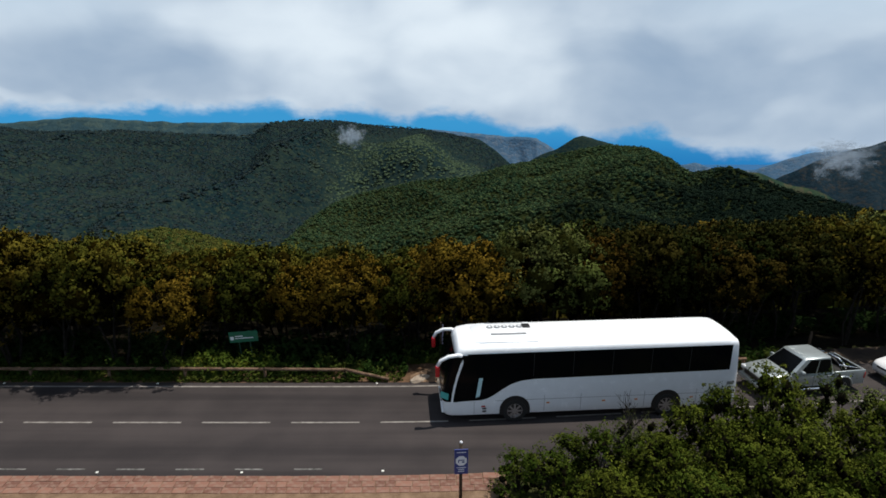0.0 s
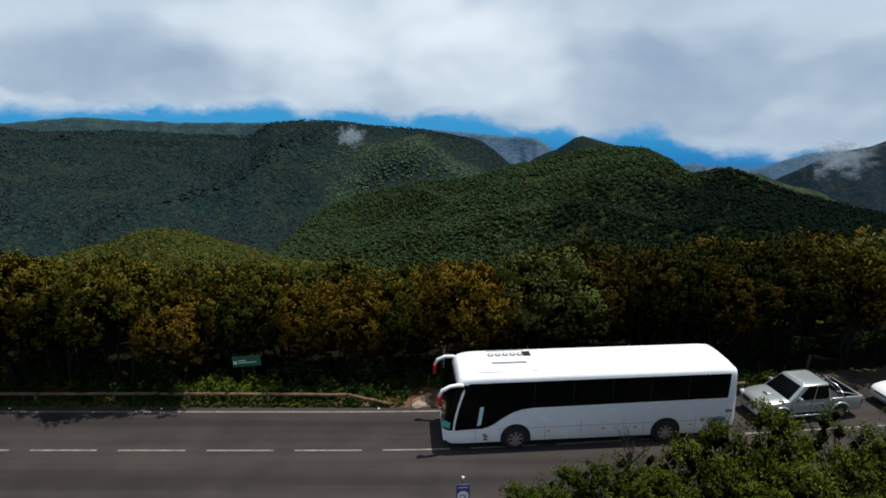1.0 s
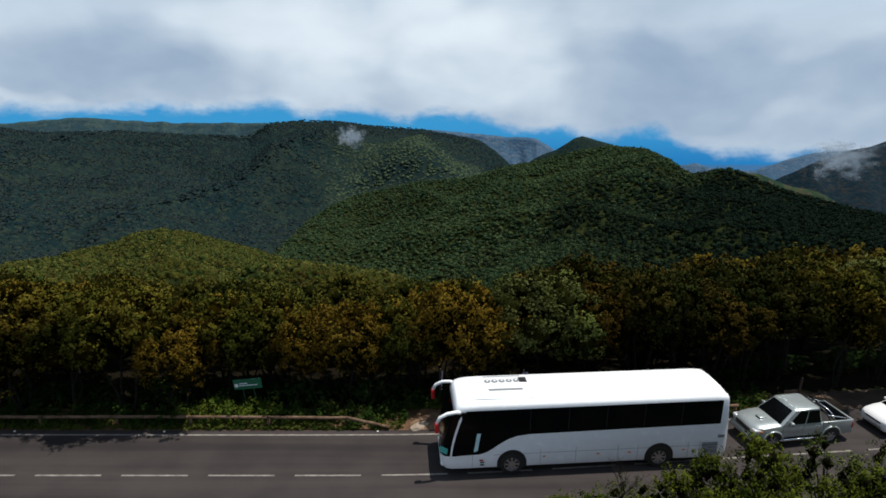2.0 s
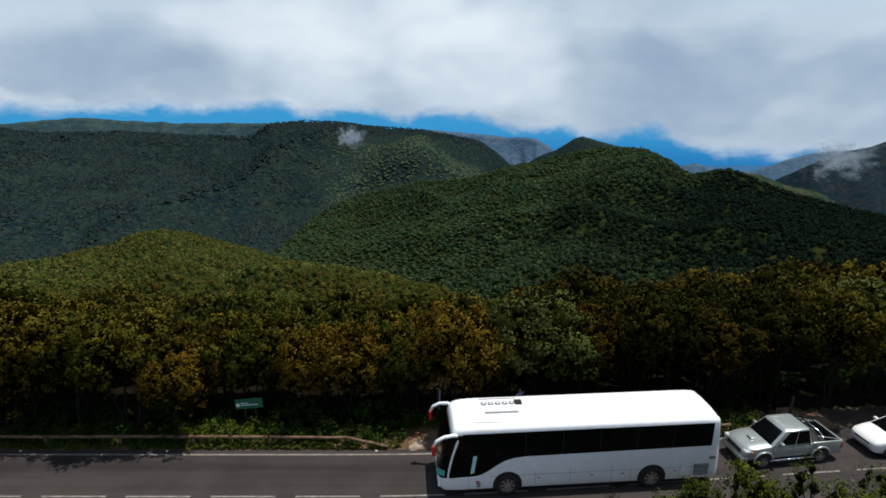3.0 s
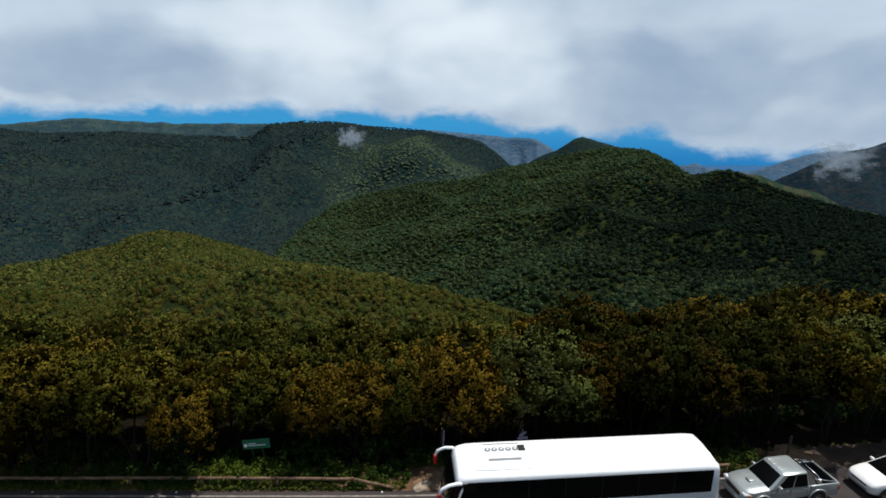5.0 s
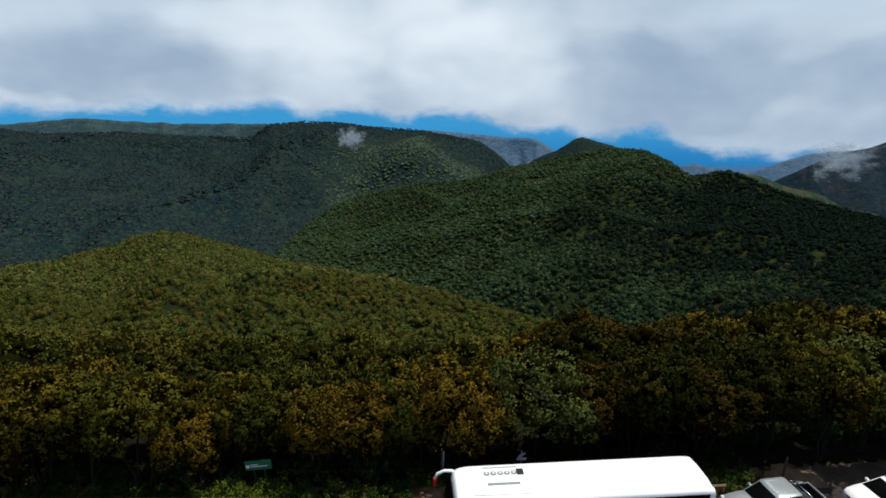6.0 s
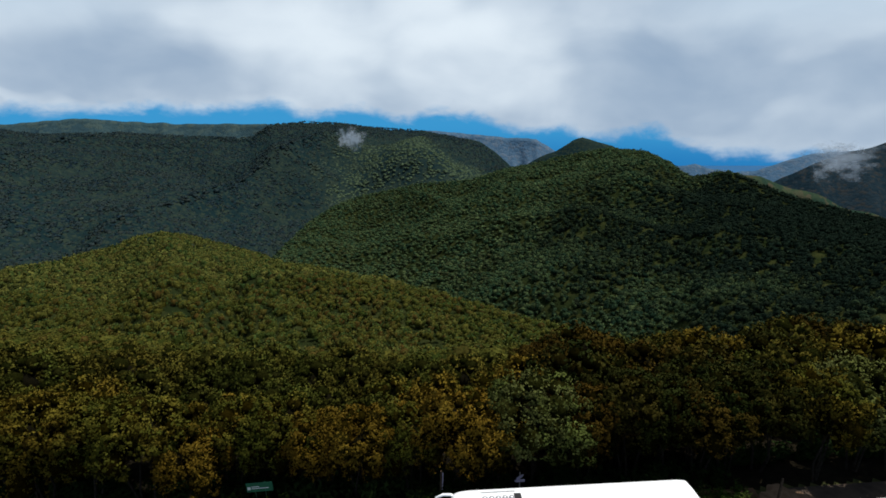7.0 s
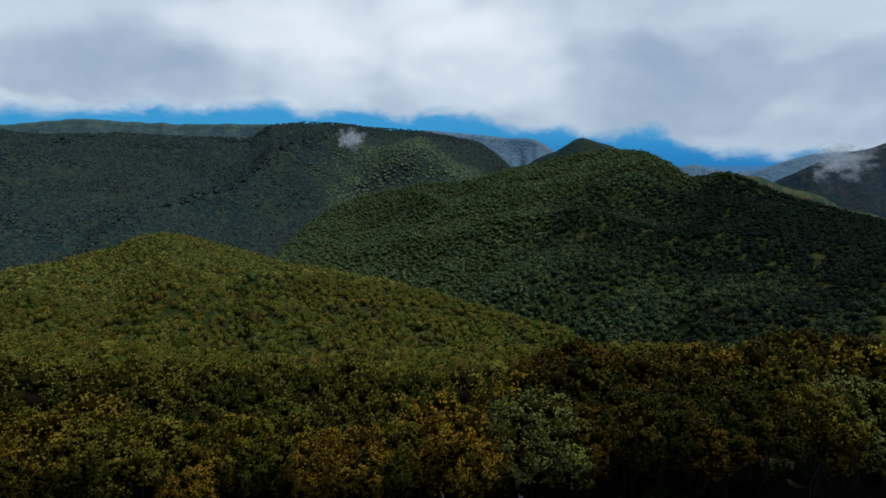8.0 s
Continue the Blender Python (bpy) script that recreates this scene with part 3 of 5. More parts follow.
def make_sea():
    mat, n = material("sea_water")
    pos = n.add("ShaderNodeTexCoord").outputs["Object"]
    t = n.noise(pos, 0.004, 4.0)
    finish(n, n.mix(t, rgb(0.006, 0.075, 0.19), rgb(0.009, 0.09, 0.22)), 0.6, 0, n.noise(pos, 0.05, 3.0), 0.2, 1.0, 0.1)
    v = [(-4000, 3700, -640), (4000, 3700, -640), (4800, 4900, -640), (-4800, 4900, -640), (600, 2900, -640), (2400, 2900, -640), (2500, 3700, -640), (600, 3700, -640)]
    ob = mesh_ob("water", v, [(0, 1, 2, 3)], mat)
    tagged(ob, "calm blue sea in the far distance", "sea", kind="structure")


make_sea()

# ---------------------------------------------------------------- road


def strip(name, x0, x1, lo, hi, z, mat, label, category, step=0.5, kind="structure", thick=0.0, parent=None):
    """A strip that follows the road's bend, lo to hi metres along y."""
    xs = np.linspace(x0, x1, max(2, int((x1 - x0) / step) + 1))
    b = bend_of(xs)
    lo_y = np.array([lo(x) if callable(lo) else lo for x in xs]) + b
    hi_y = np.array([hi(x) if callable(hi) else hi for x in xs]) + b
    n = len(xs)
    rows = [np.stack([xs, lo_y, np.full(n, z)], 1), np.stack([xs, hi_y, np.full(n, z)], 1)]
    if thick:
        rows = [np.stack([xs, lo_y, np.full(n, z - thick)], 1)] + rows + [np.stack([xs, hi_y, np.full(n, z - thick)], 1)]
    k = np.arange(n - 1)
    q = np.vstack([np.stack([r * n + k, r * n + k + 1, (r + 1) * n + k + 1, (r + 1) * n + k], 1) for r in range(len(rows) - 1)])
    ob = mesh_ob(name, np.vstack(rows), q, mat, parent)
    if parent is None:
        tagged(ob, label, category, kind=kind)
    return ob


strip("road", -70, 90, 16.3, 22.75, 0.0, ASPHALT, "grey asphalt two-lane mountain road", "road", thick=0.05)


strip("edge_line", -70, 17.2, 22.35, 22.45, 0.005, PAINT_WHITE, "continuous white painted edge line on asphalt", "road marking", kind="structure")
dash_rows = [-16.9 + 3.6 * k for k in range(-9, 16)]
for x0 in dash_rows:
    strip("centre_dash", x0, x0 + 2.75, 19.55, 19.64, 0.005, PAINT_WHITE, "white painted dash of the centre line", "road marking", 0.25, kind="structure")
for k in range(-6, 6):
    x0 = -15.76 + 2.1 * k
    strip("edge_dash", x0, x0 + 1.0, 16.69, 16.77, 0.005, PAINT_WORN, "worn white dash at the edge of the road", "road marking", 0.25, kind="structure")

strip("layby", 17.0, 34, 22.7, lambda x: 23.1 + 1.3 * min(1, max(0, (x - 17.0) / 1.6)), -0.004, TRACK, "dusty gravel mouth of a forest track", "track", thick=0.04)
strip("track_sand", 17.3, 20.4, 22.72, lambda x: 24.9 - 0.75 * abs(x - 18.7) + 0.12 * math.sin(9 * x), 0.002, SAND, "pale trampled sand where the track leaves the road", "track", 0.1, thick=0.04)
strip("dirt_verge", -70, 17.4, 22.72, lambda x: 24.6, -0.012, SOIL, "strip of reddish soil beside the road", "verge", thick=0.05)
strip("sandy_path", -1.5, 1.7, 22.74, lambda x: 23.2 + 1.3 * max(0, 1 - abs(x - 0.1) / 1.7) ** 0.7, 0.006, SAND, "pale trodden sandy path through the verge", "path", 0.2)


def make_reflectors():
    mat = plain("reflector_white", (0.75, 0.74, 0.68), 0.4)
    bm = bmesh.new()
    add_box(bm, -0.045, 0.045, -0.04, 0.04, 0.0, 0.03, 0.01)
    first = None
    for x, y in [(-12.13, 16.55), (-7.05, 16.55), (-2.1, 16.6), (3.2, 16.6), (-20.0, 22.66), (-13.0, 22.66), (-3.0, 22.66), (2.0, 22.66), (6.9, 22.66), (11.8, 22.66)]:
        m = pose(x, y + float(bend_of(x)), 0.0)
        if first is None:
            first = part("road_reflector", bm, mat)
            first.matrix_world = m
            tagged(first, "small white reflector stud on the road edge", "road reflector", "road reflectors")
        else:
            copy_thing(first, m)


make_reflectors()

# ---------------------------------------------------------------- trees


ICO = bmesh.new()
bmesh.ops.create_icosphere(ICO, subdivisions=1, radius=1.0)
ICO.verts.index_update()
FINE_V, FINE_F = np.array([v.co[:] for v in ICO.verts]), np.array([[v.index for v in f.verts] for f in ICO.faces])
ICO.free()
OCT_V = np.array([(1, 0, 0), (0, 1, 0), (-1, 0, 0), (0, -1, 0), (0, 0, 1), (0, 0, -1)], dtype=float)
OCT_F = np.array([(0, 1, 4), (1, 2, 4), (2, 3, 4), (3, 0, 4), (1, 0, 5), (2, 1, 5), (3, 2, 5), (0, 3, 5)])


def lumpy(d, seed):
    """Swelling of a clump's surface in direction d."""
    s = np.asarray(seed, dtype=float)
    return 1 + 0.15 * np.sin(5.1 * d[..., 0] + s) * np.sin(4.7 * d[..., 1] + 1.7 * s) + 0.13 * np.sin(6.3 * d[..., 2] + 2.3 * s) * np.cos(5.3 * d[..., 0] - s) + 0.07 * np.sin(11 * d[..., 1] + 9 * d[..., 2] + s)


def tree_mesh(seed, height, spread, clumps, sprays, leaves, leaf, low):
    """Leaf quads, lumpy leaf clumps, a dark core for the inner shade and stems of one tree; the foot is at the origin.
    """
    rng = np.random.default_rng(seed)
    cs, rs = [], []
    for k in range(clumps):
        a = 2.4 * k + rng.uniform(-0.5, 0.5)
        f = ((k + rng.uniform(0, 1)) / clumps) ** 0.72
        z = low + (height - low) * f
        prof = math.sqrt(max(0.02, 1 - ((f - 0.45) / 0.58) ** 2)) if f > 0.45 else 0.62 + 0.38 * (f / 0.45)
        rad = spread * prof * rng.uniform(0.70, 1.0)
        r = rng.uniform(0.40, 0.88) * spread / 2.2
        droop = rng.uniform(1.3, 2.0) if f < 0.5 and rng.uniform() < 0.6 else rng.uniform(0.8, 1.15)
        cs.append((rad * math.cos(a), rad * math.sin(a), z - r * 0.6 * droop))
        rs.append((r, r, r * droop))
    cs, rs = np.array(cs), np.array(rs)
    grain = rng.uniform(0, 50, clumps)
    out = cs * [1, 1, 0.5] - [0, 0, 0.5 * (low + height) * 0.5]
    out /= np.linalg.norm(out, axis=1, keepdims=True)
    # sprays of leaves stand out from every clump
    b = np.repeat(np.arange(clumps), sprays)
    e = unit(rng, len(b)) + 0.6 * out[b]
    e[:, 2] = np.where(e[:, 2] < -0.6, -e[:, 2], e[:, 2])
    e /= np.linalg.norm(e, axis=1, keepdims=True)
    bc = cs[b] + e * rs[b] * (lumpy(e, grain[b]) * rng.uniform(0.84, 1.08, len(b)))[:, None]
    br = rs[b][:, 0] * rng.uniform(0.16, 0.36, len(b))
    i = np.repeat(np.arange(len(b)), leaves)
    d = unit(rng, len(i)) + 0.7 * e[i]
    d /= np.linalg.norm(d, axis=1, keepdims=True)
    c = bc[i] + d * br[i][:, None] * rng.uniform(0.5, 1.15, (len(i), 1))
    v, q = leaf_quads(rng, c, d, leaf, 0.5)
    soft = soften(rng, 0.55 * d + 0.9 * e[i] + 0.55 * out[b][i], 0.12)
    ball = FINE_V
    clump_v = ball[None] * rs[:, None] * (0.70 * lumpy(ball[None], grain[:, None]))[..., None] + cs[:, None]
    k = 7
    hub = np.stack([rng.normal(0, 0.16 * spread, k), rng.normal(0, 0.16 * spread, k), np.linspace(low, height - 0.62 * spread, k)], 1)
    hub_v = OCT_V[None] * 0.36 * spread * rng.uniform(0.75, 1.05, (k, 6, 1)) + hub[:, None]
    core_v = (clump_v.reshape(-1, 3), hub_v.reshape(-1, 3))
    core_f = ((FINE_F[None] + (np.arange(clumps) * len(ball))[:, None, None]).reshape(-1, 3), (OCT_F[None] + (np.arange(k) * 6)[:, None, None]).reshape(-1, 3))
    bm = bmesh.new()
    for k in range(3):
        a = rng.uniform(0, 2 * math.pi)
        top = Vector((math.cos(a) * spread * 0.4, math.sin(a) * spread * 0.4, height * 0.72))
        b = Vector((math.cos(a) * 0.16, math.sin(a) * 0.16, -0.5))
        mid1 = b.lerp(top, 0.35) + Vector((rng.normal(0, 0.2), rng.normal(0, 0.2), 0))
        mid2 = b.lerp(top, 0.7) + Vector((rng.normal(0, 0.2), rng.normal(0, 0.2), 0))
        tube(bm, [b, mid1, mid2, top], [0.07, 0.055, 0.04, 0.02], 6)
        for j in range(2):
            e = mid2 + Vector((rng.normal(0, 0.7), rng.normal(0, 0.7), rng.uniform(0.3, 1.0)))
            tube(bm, [mid2, mid2.lerp(e, 0.5) + Vector((0, 0, 0.12)), e], [0.035, 0.024, 0.01], 5, False)
    return v, q, soft, core_v, core_f, bm


def tree_template(name, seed, mat, label, height=5.9, spread=2.2, clumps=30, sprays=34, leaves=10, leaf=0.10, low=3.7, core=None):
    v, q, soft, core_v, core_f, bm = tree_mesh(seed, height, spread, clumps, sprays, leaves, leaf, low)
    root = empty(name, pose(0, 0, 0), label, "tree", "trees behind the road")
    part("trunk", bm, BARK, root)
    mesh_ob("crown", v, q, mat, root, True, soft)
    tagged(mesh_ob("inner_crown", core_v[0], core_f[0], core or CLUMP_OLIVE, root, True), "inner leaf clumps coloured dark for the shade between leaves")
    tagged(mesh_ob("twig_core", core_v[1], core_f[1], INNER_SHADE, root, True), "near-black core standing for the shade among inner twigs", kind="stuff")
    return root


OLIVE = "olive and rust brown evergreen tree in dense roadside wood"
GREEN = "fresh green broadleaf tree in the dense roadside wood"
FRONT = [tree_template("forest_tree", 11 + k, LEAF_OLIVE, OLIVE) for k in range(4)]
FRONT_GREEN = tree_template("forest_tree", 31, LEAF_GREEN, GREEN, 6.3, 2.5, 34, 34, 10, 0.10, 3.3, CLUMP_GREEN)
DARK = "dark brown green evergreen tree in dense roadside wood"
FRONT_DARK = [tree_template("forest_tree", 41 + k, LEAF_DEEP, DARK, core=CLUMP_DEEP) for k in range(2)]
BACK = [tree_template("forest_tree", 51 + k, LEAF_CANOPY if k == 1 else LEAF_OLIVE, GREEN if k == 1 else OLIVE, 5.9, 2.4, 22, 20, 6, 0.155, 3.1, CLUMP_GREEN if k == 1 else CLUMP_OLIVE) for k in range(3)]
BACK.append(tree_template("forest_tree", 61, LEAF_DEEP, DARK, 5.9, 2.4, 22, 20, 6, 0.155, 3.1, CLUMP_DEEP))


def plant_trees():
    rng = np.random.default_rng(5)
    fresh = {id(t): True for t in FRONT + FRONT_DARK + [FRONT_GREEN] + BACK}

    def put(t, x, y, s, lift=0.0):
        m = pose(x, y, float(land(x, y)) + lift, rng.normal(0, 2), rng.normal(0, 2), rng.uniform(0, 360)) @ Matrix.Diagonal((s, s, s * rng.uniform(0.93, 1.08), 1))
        if fresh.pop(id(t), False):
            t.matrix_basis = m
        else:
            c = copy_thing(t, m)
            c.matrix_basis = m

    x = -34.0
    while x < 44:
        line = 24.4 + 1.8 * min(1, max(0, (x + 16) / 12)) + (0.9 if abs(x + 9.6) < 1.3 else 0.0) + float(bend_of(x))
        if 19.5 < x < 32:
            line -= 0.9
        line += rng.uniform(-0.45, 0.45)
        s = rng.uniform(0.80, 1.06) * (1.0 + 0.18 * min(1, max(0, (x - 3) / 8)) + (0.05 if x < -13 else 0.0))
        t = FRONT[rng.integers(0, 4)]
        if 4.0 < x < 6.5 or 22 < x < 24.5:
            t = FRONT_GREEN
        elif x > 5 and rng.uniform() < 0.8:
            t = FRONT_DARK[rng.integers(0, 2)]
        put(t, x, line, s)
        if not 16 < x < 28 and rng.uniform() < 0.65:
            put(BACK[3 if x > 5 else rng.integers(0, 3)], x + rng.uniform(-0.6, 0.6), line + rng.uniform(1.8, 2.6), rng.uniform(0.8, 0.95))
        x += rng.uniform(1.8, 3.0)
    y = 29.6
    while y < 45:
        x = -(0.84 * y + 4)
        while x < 0.84 * y + 4:
            px, py = x + rng.uniform(-0.8, 0.8), y + rng.uniform(-0.9, 0.9) + float(bend_of(x)) * 0.8
            if not (16.5 < px < 27 and py < 31.5):
                put(BACK[3 if px > 6 and rng.uniform() < 0.75 else 1 if rng.uniform() < (y - 24) / 16 else rng.integers(0, 3)], px, py, rng.uniform(0.72, 1.02) * (1.0 + 0.2 * min(1, max(0, (px - 3) / 8))))
            x += rng.uniform(3.2, 4.5)
        y += rng.uniform(2.9, 3.6)


plant_trees()


def crown_shapes(level, seed, rough):
    """Uneven domes of unit size."""
    out = []
    for k in range(5):
        bm = bmesh.new()
        if level:
            bmesh.ops.create_icosphere(bm, subdivisions=level, radius=1.0)
        else:
            bmesh.ops.create_uvsphere(bm, u_segments=6, v_segments=3, radius=1.0)
            bmesh.ops.triangulate(bm, faces=bm.faces[:])
        for v in bm.verts:
            d = v.co.copy()
            v.co = d * (1 + rough * noise.noise(d * 1.9 + Vector((seed + 3.1 * k, 0, 0))) + 0.5 * rough * noise.noise(d * 4.3 + Vector((0, seed + k, 0))))
        gone = [f for f in bm.faces if f.calc_center_median().z < -0.3]
        bmesh.ops.delete(bm, geom=gone, context="FACES")
        bm.verts.index_update()
        out.append((np.array([v.co[:] for v in bm.verts]), np.array([[v.index for v in f.verts] for f in bm.faces])))
        bm.free()
    return out


def leafy_slope(name, seed, y0, y1, area, rad, per, leaf, level, wood, leaf_mat, crown_mat, label, tall=1.0):
    """Leafy crowns on the slopes below the road: dark domes under a coat of leaf tufts."""
    rng = np.random.default_rng(seed)
    wide = 0.90 if y1 < 300 else 0.86
    k = int(wide * (y1 * y1 - y0 * y0) / area)
    y = np.sqrt(rng.uniform(y0 * y0, y1 * y1, k))
    x = y * rng.uniform(-wide, wide, k)
    a = x / y
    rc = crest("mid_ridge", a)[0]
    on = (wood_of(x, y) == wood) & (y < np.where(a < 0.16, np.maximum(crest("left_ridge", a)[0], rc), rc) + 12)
    x, y = x[on], y[on]
    k = len(x)
    r = rad * rng.uniform(0.6, 1.1, k) * rng.uniform(0.85, 1.3, k)
    c = np.stack([x, y, land(x, y) + (3.4 * min(1.0, 5.5 / rad) + rng.normal(0, 0.9, k)) * (1.0 if tall > 0.5 else 0.3) - 0.4 * r * tall], 1)
    i = np.repeat(np.arange(k), per)
    d = unit(rng, len(i))
    d[:, 2] = np.abs(d[:, 2])
    bump = 1 + 0.22 * np.sin(d[:, 0] * 7 + i) * np.sin(d[:, 1] * 6 + 2 * i) + 0.12 * np.sin(d[:, 2] * 9 + 3 * i)
    p = c[i] + d * r[i][:, None] * [1, 1, 1.15 * tall] * (bump * rng.uniform(0.78, 1.10, len(i)))[:, None]
    v, q = leaf_quads(rng, p, d, leaf * r[i] / rad, 0.35)
    tagged(mesh_ob(name, v, q, leaf_mat, None, True, soften(rng, d, 0.2)), label, "forest", kind="stuff")
    vs, fs, base = [], [], 0
    shapes = crown_shapes(level, seed, 0.85)
    kind = rng.integers(0, len(shapes), k)
    for j, (w, f) in enumerate(shapes):
        m = kind == j
        vs.append((w[None] * r[m][:, None, None] * [0.76, 0.76, 0.86 * tall] + c[m][:, None]).reshape(-1, 3))
        fs.append((f[None] + base + (np.arange(m.sum()) * len(w))[:, None, None]).reshape(-1, 3))
        base += len(vs[-1])
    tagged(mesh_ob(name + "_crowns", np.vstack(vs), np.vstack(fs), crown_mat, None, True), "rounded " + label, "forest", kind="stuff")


SLOPE_LABEL = "olive green leafy tree tops on the slope"
RIDGE_LABEL = "dark green leafy tree tops on the middle ridge, cloud shade in their colour"
leafy_slope("near_slope_forest", 77, 44, 120, 10.5, 2.1, 84, 0.32, 1, 0, LEAF_SLOPE, CROWN_SLOPE, SLOPE_LABEL)
leafy_slope("lower_slope_forest", 78, 120, 240, 17.0, 2.8, 40, 0.54, 1, 0, LEAF_SLOPE, CROWN_SLOPE, SLOPE_LABEL)
leafy_slope("spur_forest", 79, 240, 470, 24.0, 3.1, 28, 0.85, 0, 0, LEAF_SPUR, CROWN_SLOPE, "yellow green leafy tree tops on the spur")
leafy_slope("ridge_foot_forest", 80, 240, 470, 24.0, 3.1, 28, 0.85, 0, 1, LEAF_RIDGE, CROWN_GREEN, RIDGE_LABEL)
leafy_slope("knoll_forest", 81, 470, 1060, 46.0, 4.6, 10, 1.7, 0, 0, LEAF_SPUR, CROWN_SPUR, "yellow green tree tops on the knoll", 0.8)
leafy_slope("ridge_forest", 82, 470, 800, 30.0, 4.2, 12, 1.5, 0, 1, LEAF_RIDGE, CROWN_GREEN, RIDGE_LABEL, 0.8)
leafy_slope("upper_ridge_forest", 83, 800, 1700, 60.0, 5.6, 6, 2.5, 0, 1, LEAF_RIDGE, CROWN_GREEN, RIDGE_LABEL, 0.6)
leafy_slope("valley_forest", 84, 900, 2420, 110.0, 8.0, 4, 3.2, 0, 2, LEAF_FAR, CROWN_FAR, "forest on the far valley side, haze blue in its colour", 0.36)

# ---------------------------------------------------------------- verge, fence and signs
WOOD = make_soil("weathered_log", (0.085, 0.052, 0.034), (0.22, 0.145, 0.10), 4.0)
STONE = make_soil("pale_stone", (0.28, 0.22, 0.17), (0.46, 0.38, 0.30), 3.0)
GREEN_PAINT = plain("green_sign_paint", (0.012, 0.12, 0.065), 0.45)
DARK_GREEN = plain("dark_green_paint", (0.015, 0.05, 0.03), 0.5)
WHITE_PAINT = plain("white_sign_paint", (0.72, 0.72, 0.76), 0.5)
LILAC_WHITE = plain("bluish_white_board", (0.40, 0.38, 0.55), 0.6)
NAVY = plain("navy_blue_sign", (0.025, 0.045, 0.20), 0.35)
GALV = plain("galvanised_steel", (0.40, 0.40, 0.42), 0.4, 0.8)
DARK_WOOD = make_soil("dark_post_wood", (0.04, 0.03, 0.024), (0.10, 0.075, 0.055), 6.0)


def log_fence(line, posts, label):
    root = empty("log_fence", pose(line[0][0], line[0][1], 0), label, "fence", "log fences")
    off = Vector((line[0][0], line[0][1], 0))
    rng = random.Random(len(line))
    for a, b in zip(line, line[1:]):
        bm = bmesh.new()
        a, b = Vector(a) - off, Vector(b) - off
        pts = [a.lerp(b, k / 5) + Vector((0, rng.uniform(-0.012, 0.012), rng.uniform(-0.012, 0.012))) for k in range(6)]
        tube(bm, pts, [0.075 * rng.uniform(0.92, 1.06) for _ in pts], 10)
        part("rail", bm, WOOD, root, smooth=True)
    for p in posts:
        bm = bmesh.new()
        p = Vector(p) - off
        tube(bm, [Vector((p.x, p.y, -0.2)), Vector((p.x, p.y, p.z - 0.02))], [0.075, 0.07], 10)
        part("post", bm, WOOD, root, smooth=True)
    return root


log_fence([(-22.6, 22.98, 0.60), (-19.0, 22.95, 0.60), (-15.4, 23.0, 0.59), (-11.9, 23.0, 0.58), (-8.2, 22.98, 0.58), (-4.5, 22.96, 0.58), (-2.45, 22.85, 0.16)],
          [(-22.5, 23.1, 0.6), (-19.0, 23.07, 0.6), (-15.4, 23.1, 0.58), (-11.9, 23.1, 0.58), (-8.2, 23.1, 0.58), (-4.5, 23.07, 0.58)],
          "low weathered log rail fence with one end sloping to the ground")
log_fence([(1.15, 22.82, 0.14), (3.2, 23.17, 0.6), (7.0, 23.36, 0.6), (10.75, 23.72, 0.6), (14.5, 24.05, 0.6)],
          [(3.2, 23.28, 0.6), (7.0, 23.47, 0.6), (10.75, 23.83, 0.6), (14.45, 24.15, 0.6)],
          "low log rail fence rising from the ground beside a path")


def green_sign():
    root = empty("direction_sign", pose(-9.41, 24.35, float(land(-9.41, 24.35)) + 0.1, 0, -3.5, 3) @ Matrix.Diagonal((0.92, 0.92, 0.97, 1)), "green direction sign with white lettering on two posts", "road sign")
    for x in (-0.28, 0.28):
        bm = bmesh.new()
        tube(bm, [(x, 0.03, 0), (x, 0.03, 1.85)], 0.03, 8)
        part("post", bm, DARK_GREEN, root)
    bm = bmesh.new()
    add_box(bm, -0.74, 0.74, -0.03, 0.0, 1.30, 1.86, 0.008)
    board = part("board", bm, GREEN_PAINT, root)
    bm = bmesh.new()
    add_box(bm, -0.68, -0.50, -0.036, -0.031, 1.44, 1.62)
    part("symbol", bm, WHITE_PAINT, board, "white square symbol")
    for x0, x1, z in ((-0.44, -0.02, 1.60), (-0.44, 0.50, 1.49)):
        bm = bmesh.new()
        add_box(bm, x0, x1, -0.036, -0.031, z, z + 0.045)
        part("lettering", bm, WHITE_PAINT, board, "line of small white lettering")


def trail_sign():
    root = empty("trail_signpost", pose(4.05, 24.7, float(land(4.05, 24.7))), "slim trail signpost with two pale arrow boards", "signpost")
    bm = bmesh.new()
    tube(bm, [(0, 0, -0.1), (0, 0, 2.25)], 0.035, 8)
    part("post", bm, GALV, root)
    for z, turn, flip in ((1.78, 4, -1), (2.0, 38, 1)):
        bm = bmesh.new()
        m = pose(0, -0.05, z, 0, 0, turn)
        prof = [(-0.26, -0.075), (0.2, -0.075), (0.3, 0.0), (0.2, 0.075), (-0.26, 0.075)]
        f = [bm.verts.new(m @ Vector((flip * px, 0, pz))) for px, pz in prof]
        face = bm.faces.new(f)
        r = bmesh.ops.extrude_face_region(bm, geom=[face])
        bmesh.ops.translate(bm, verts=[v for v in r["geom"] if isinstance(v, bmesh.types.BMVert)], vec=(0, 0.025, 0))
        part("arrow_board", bm, LILAC_WHITE, root)


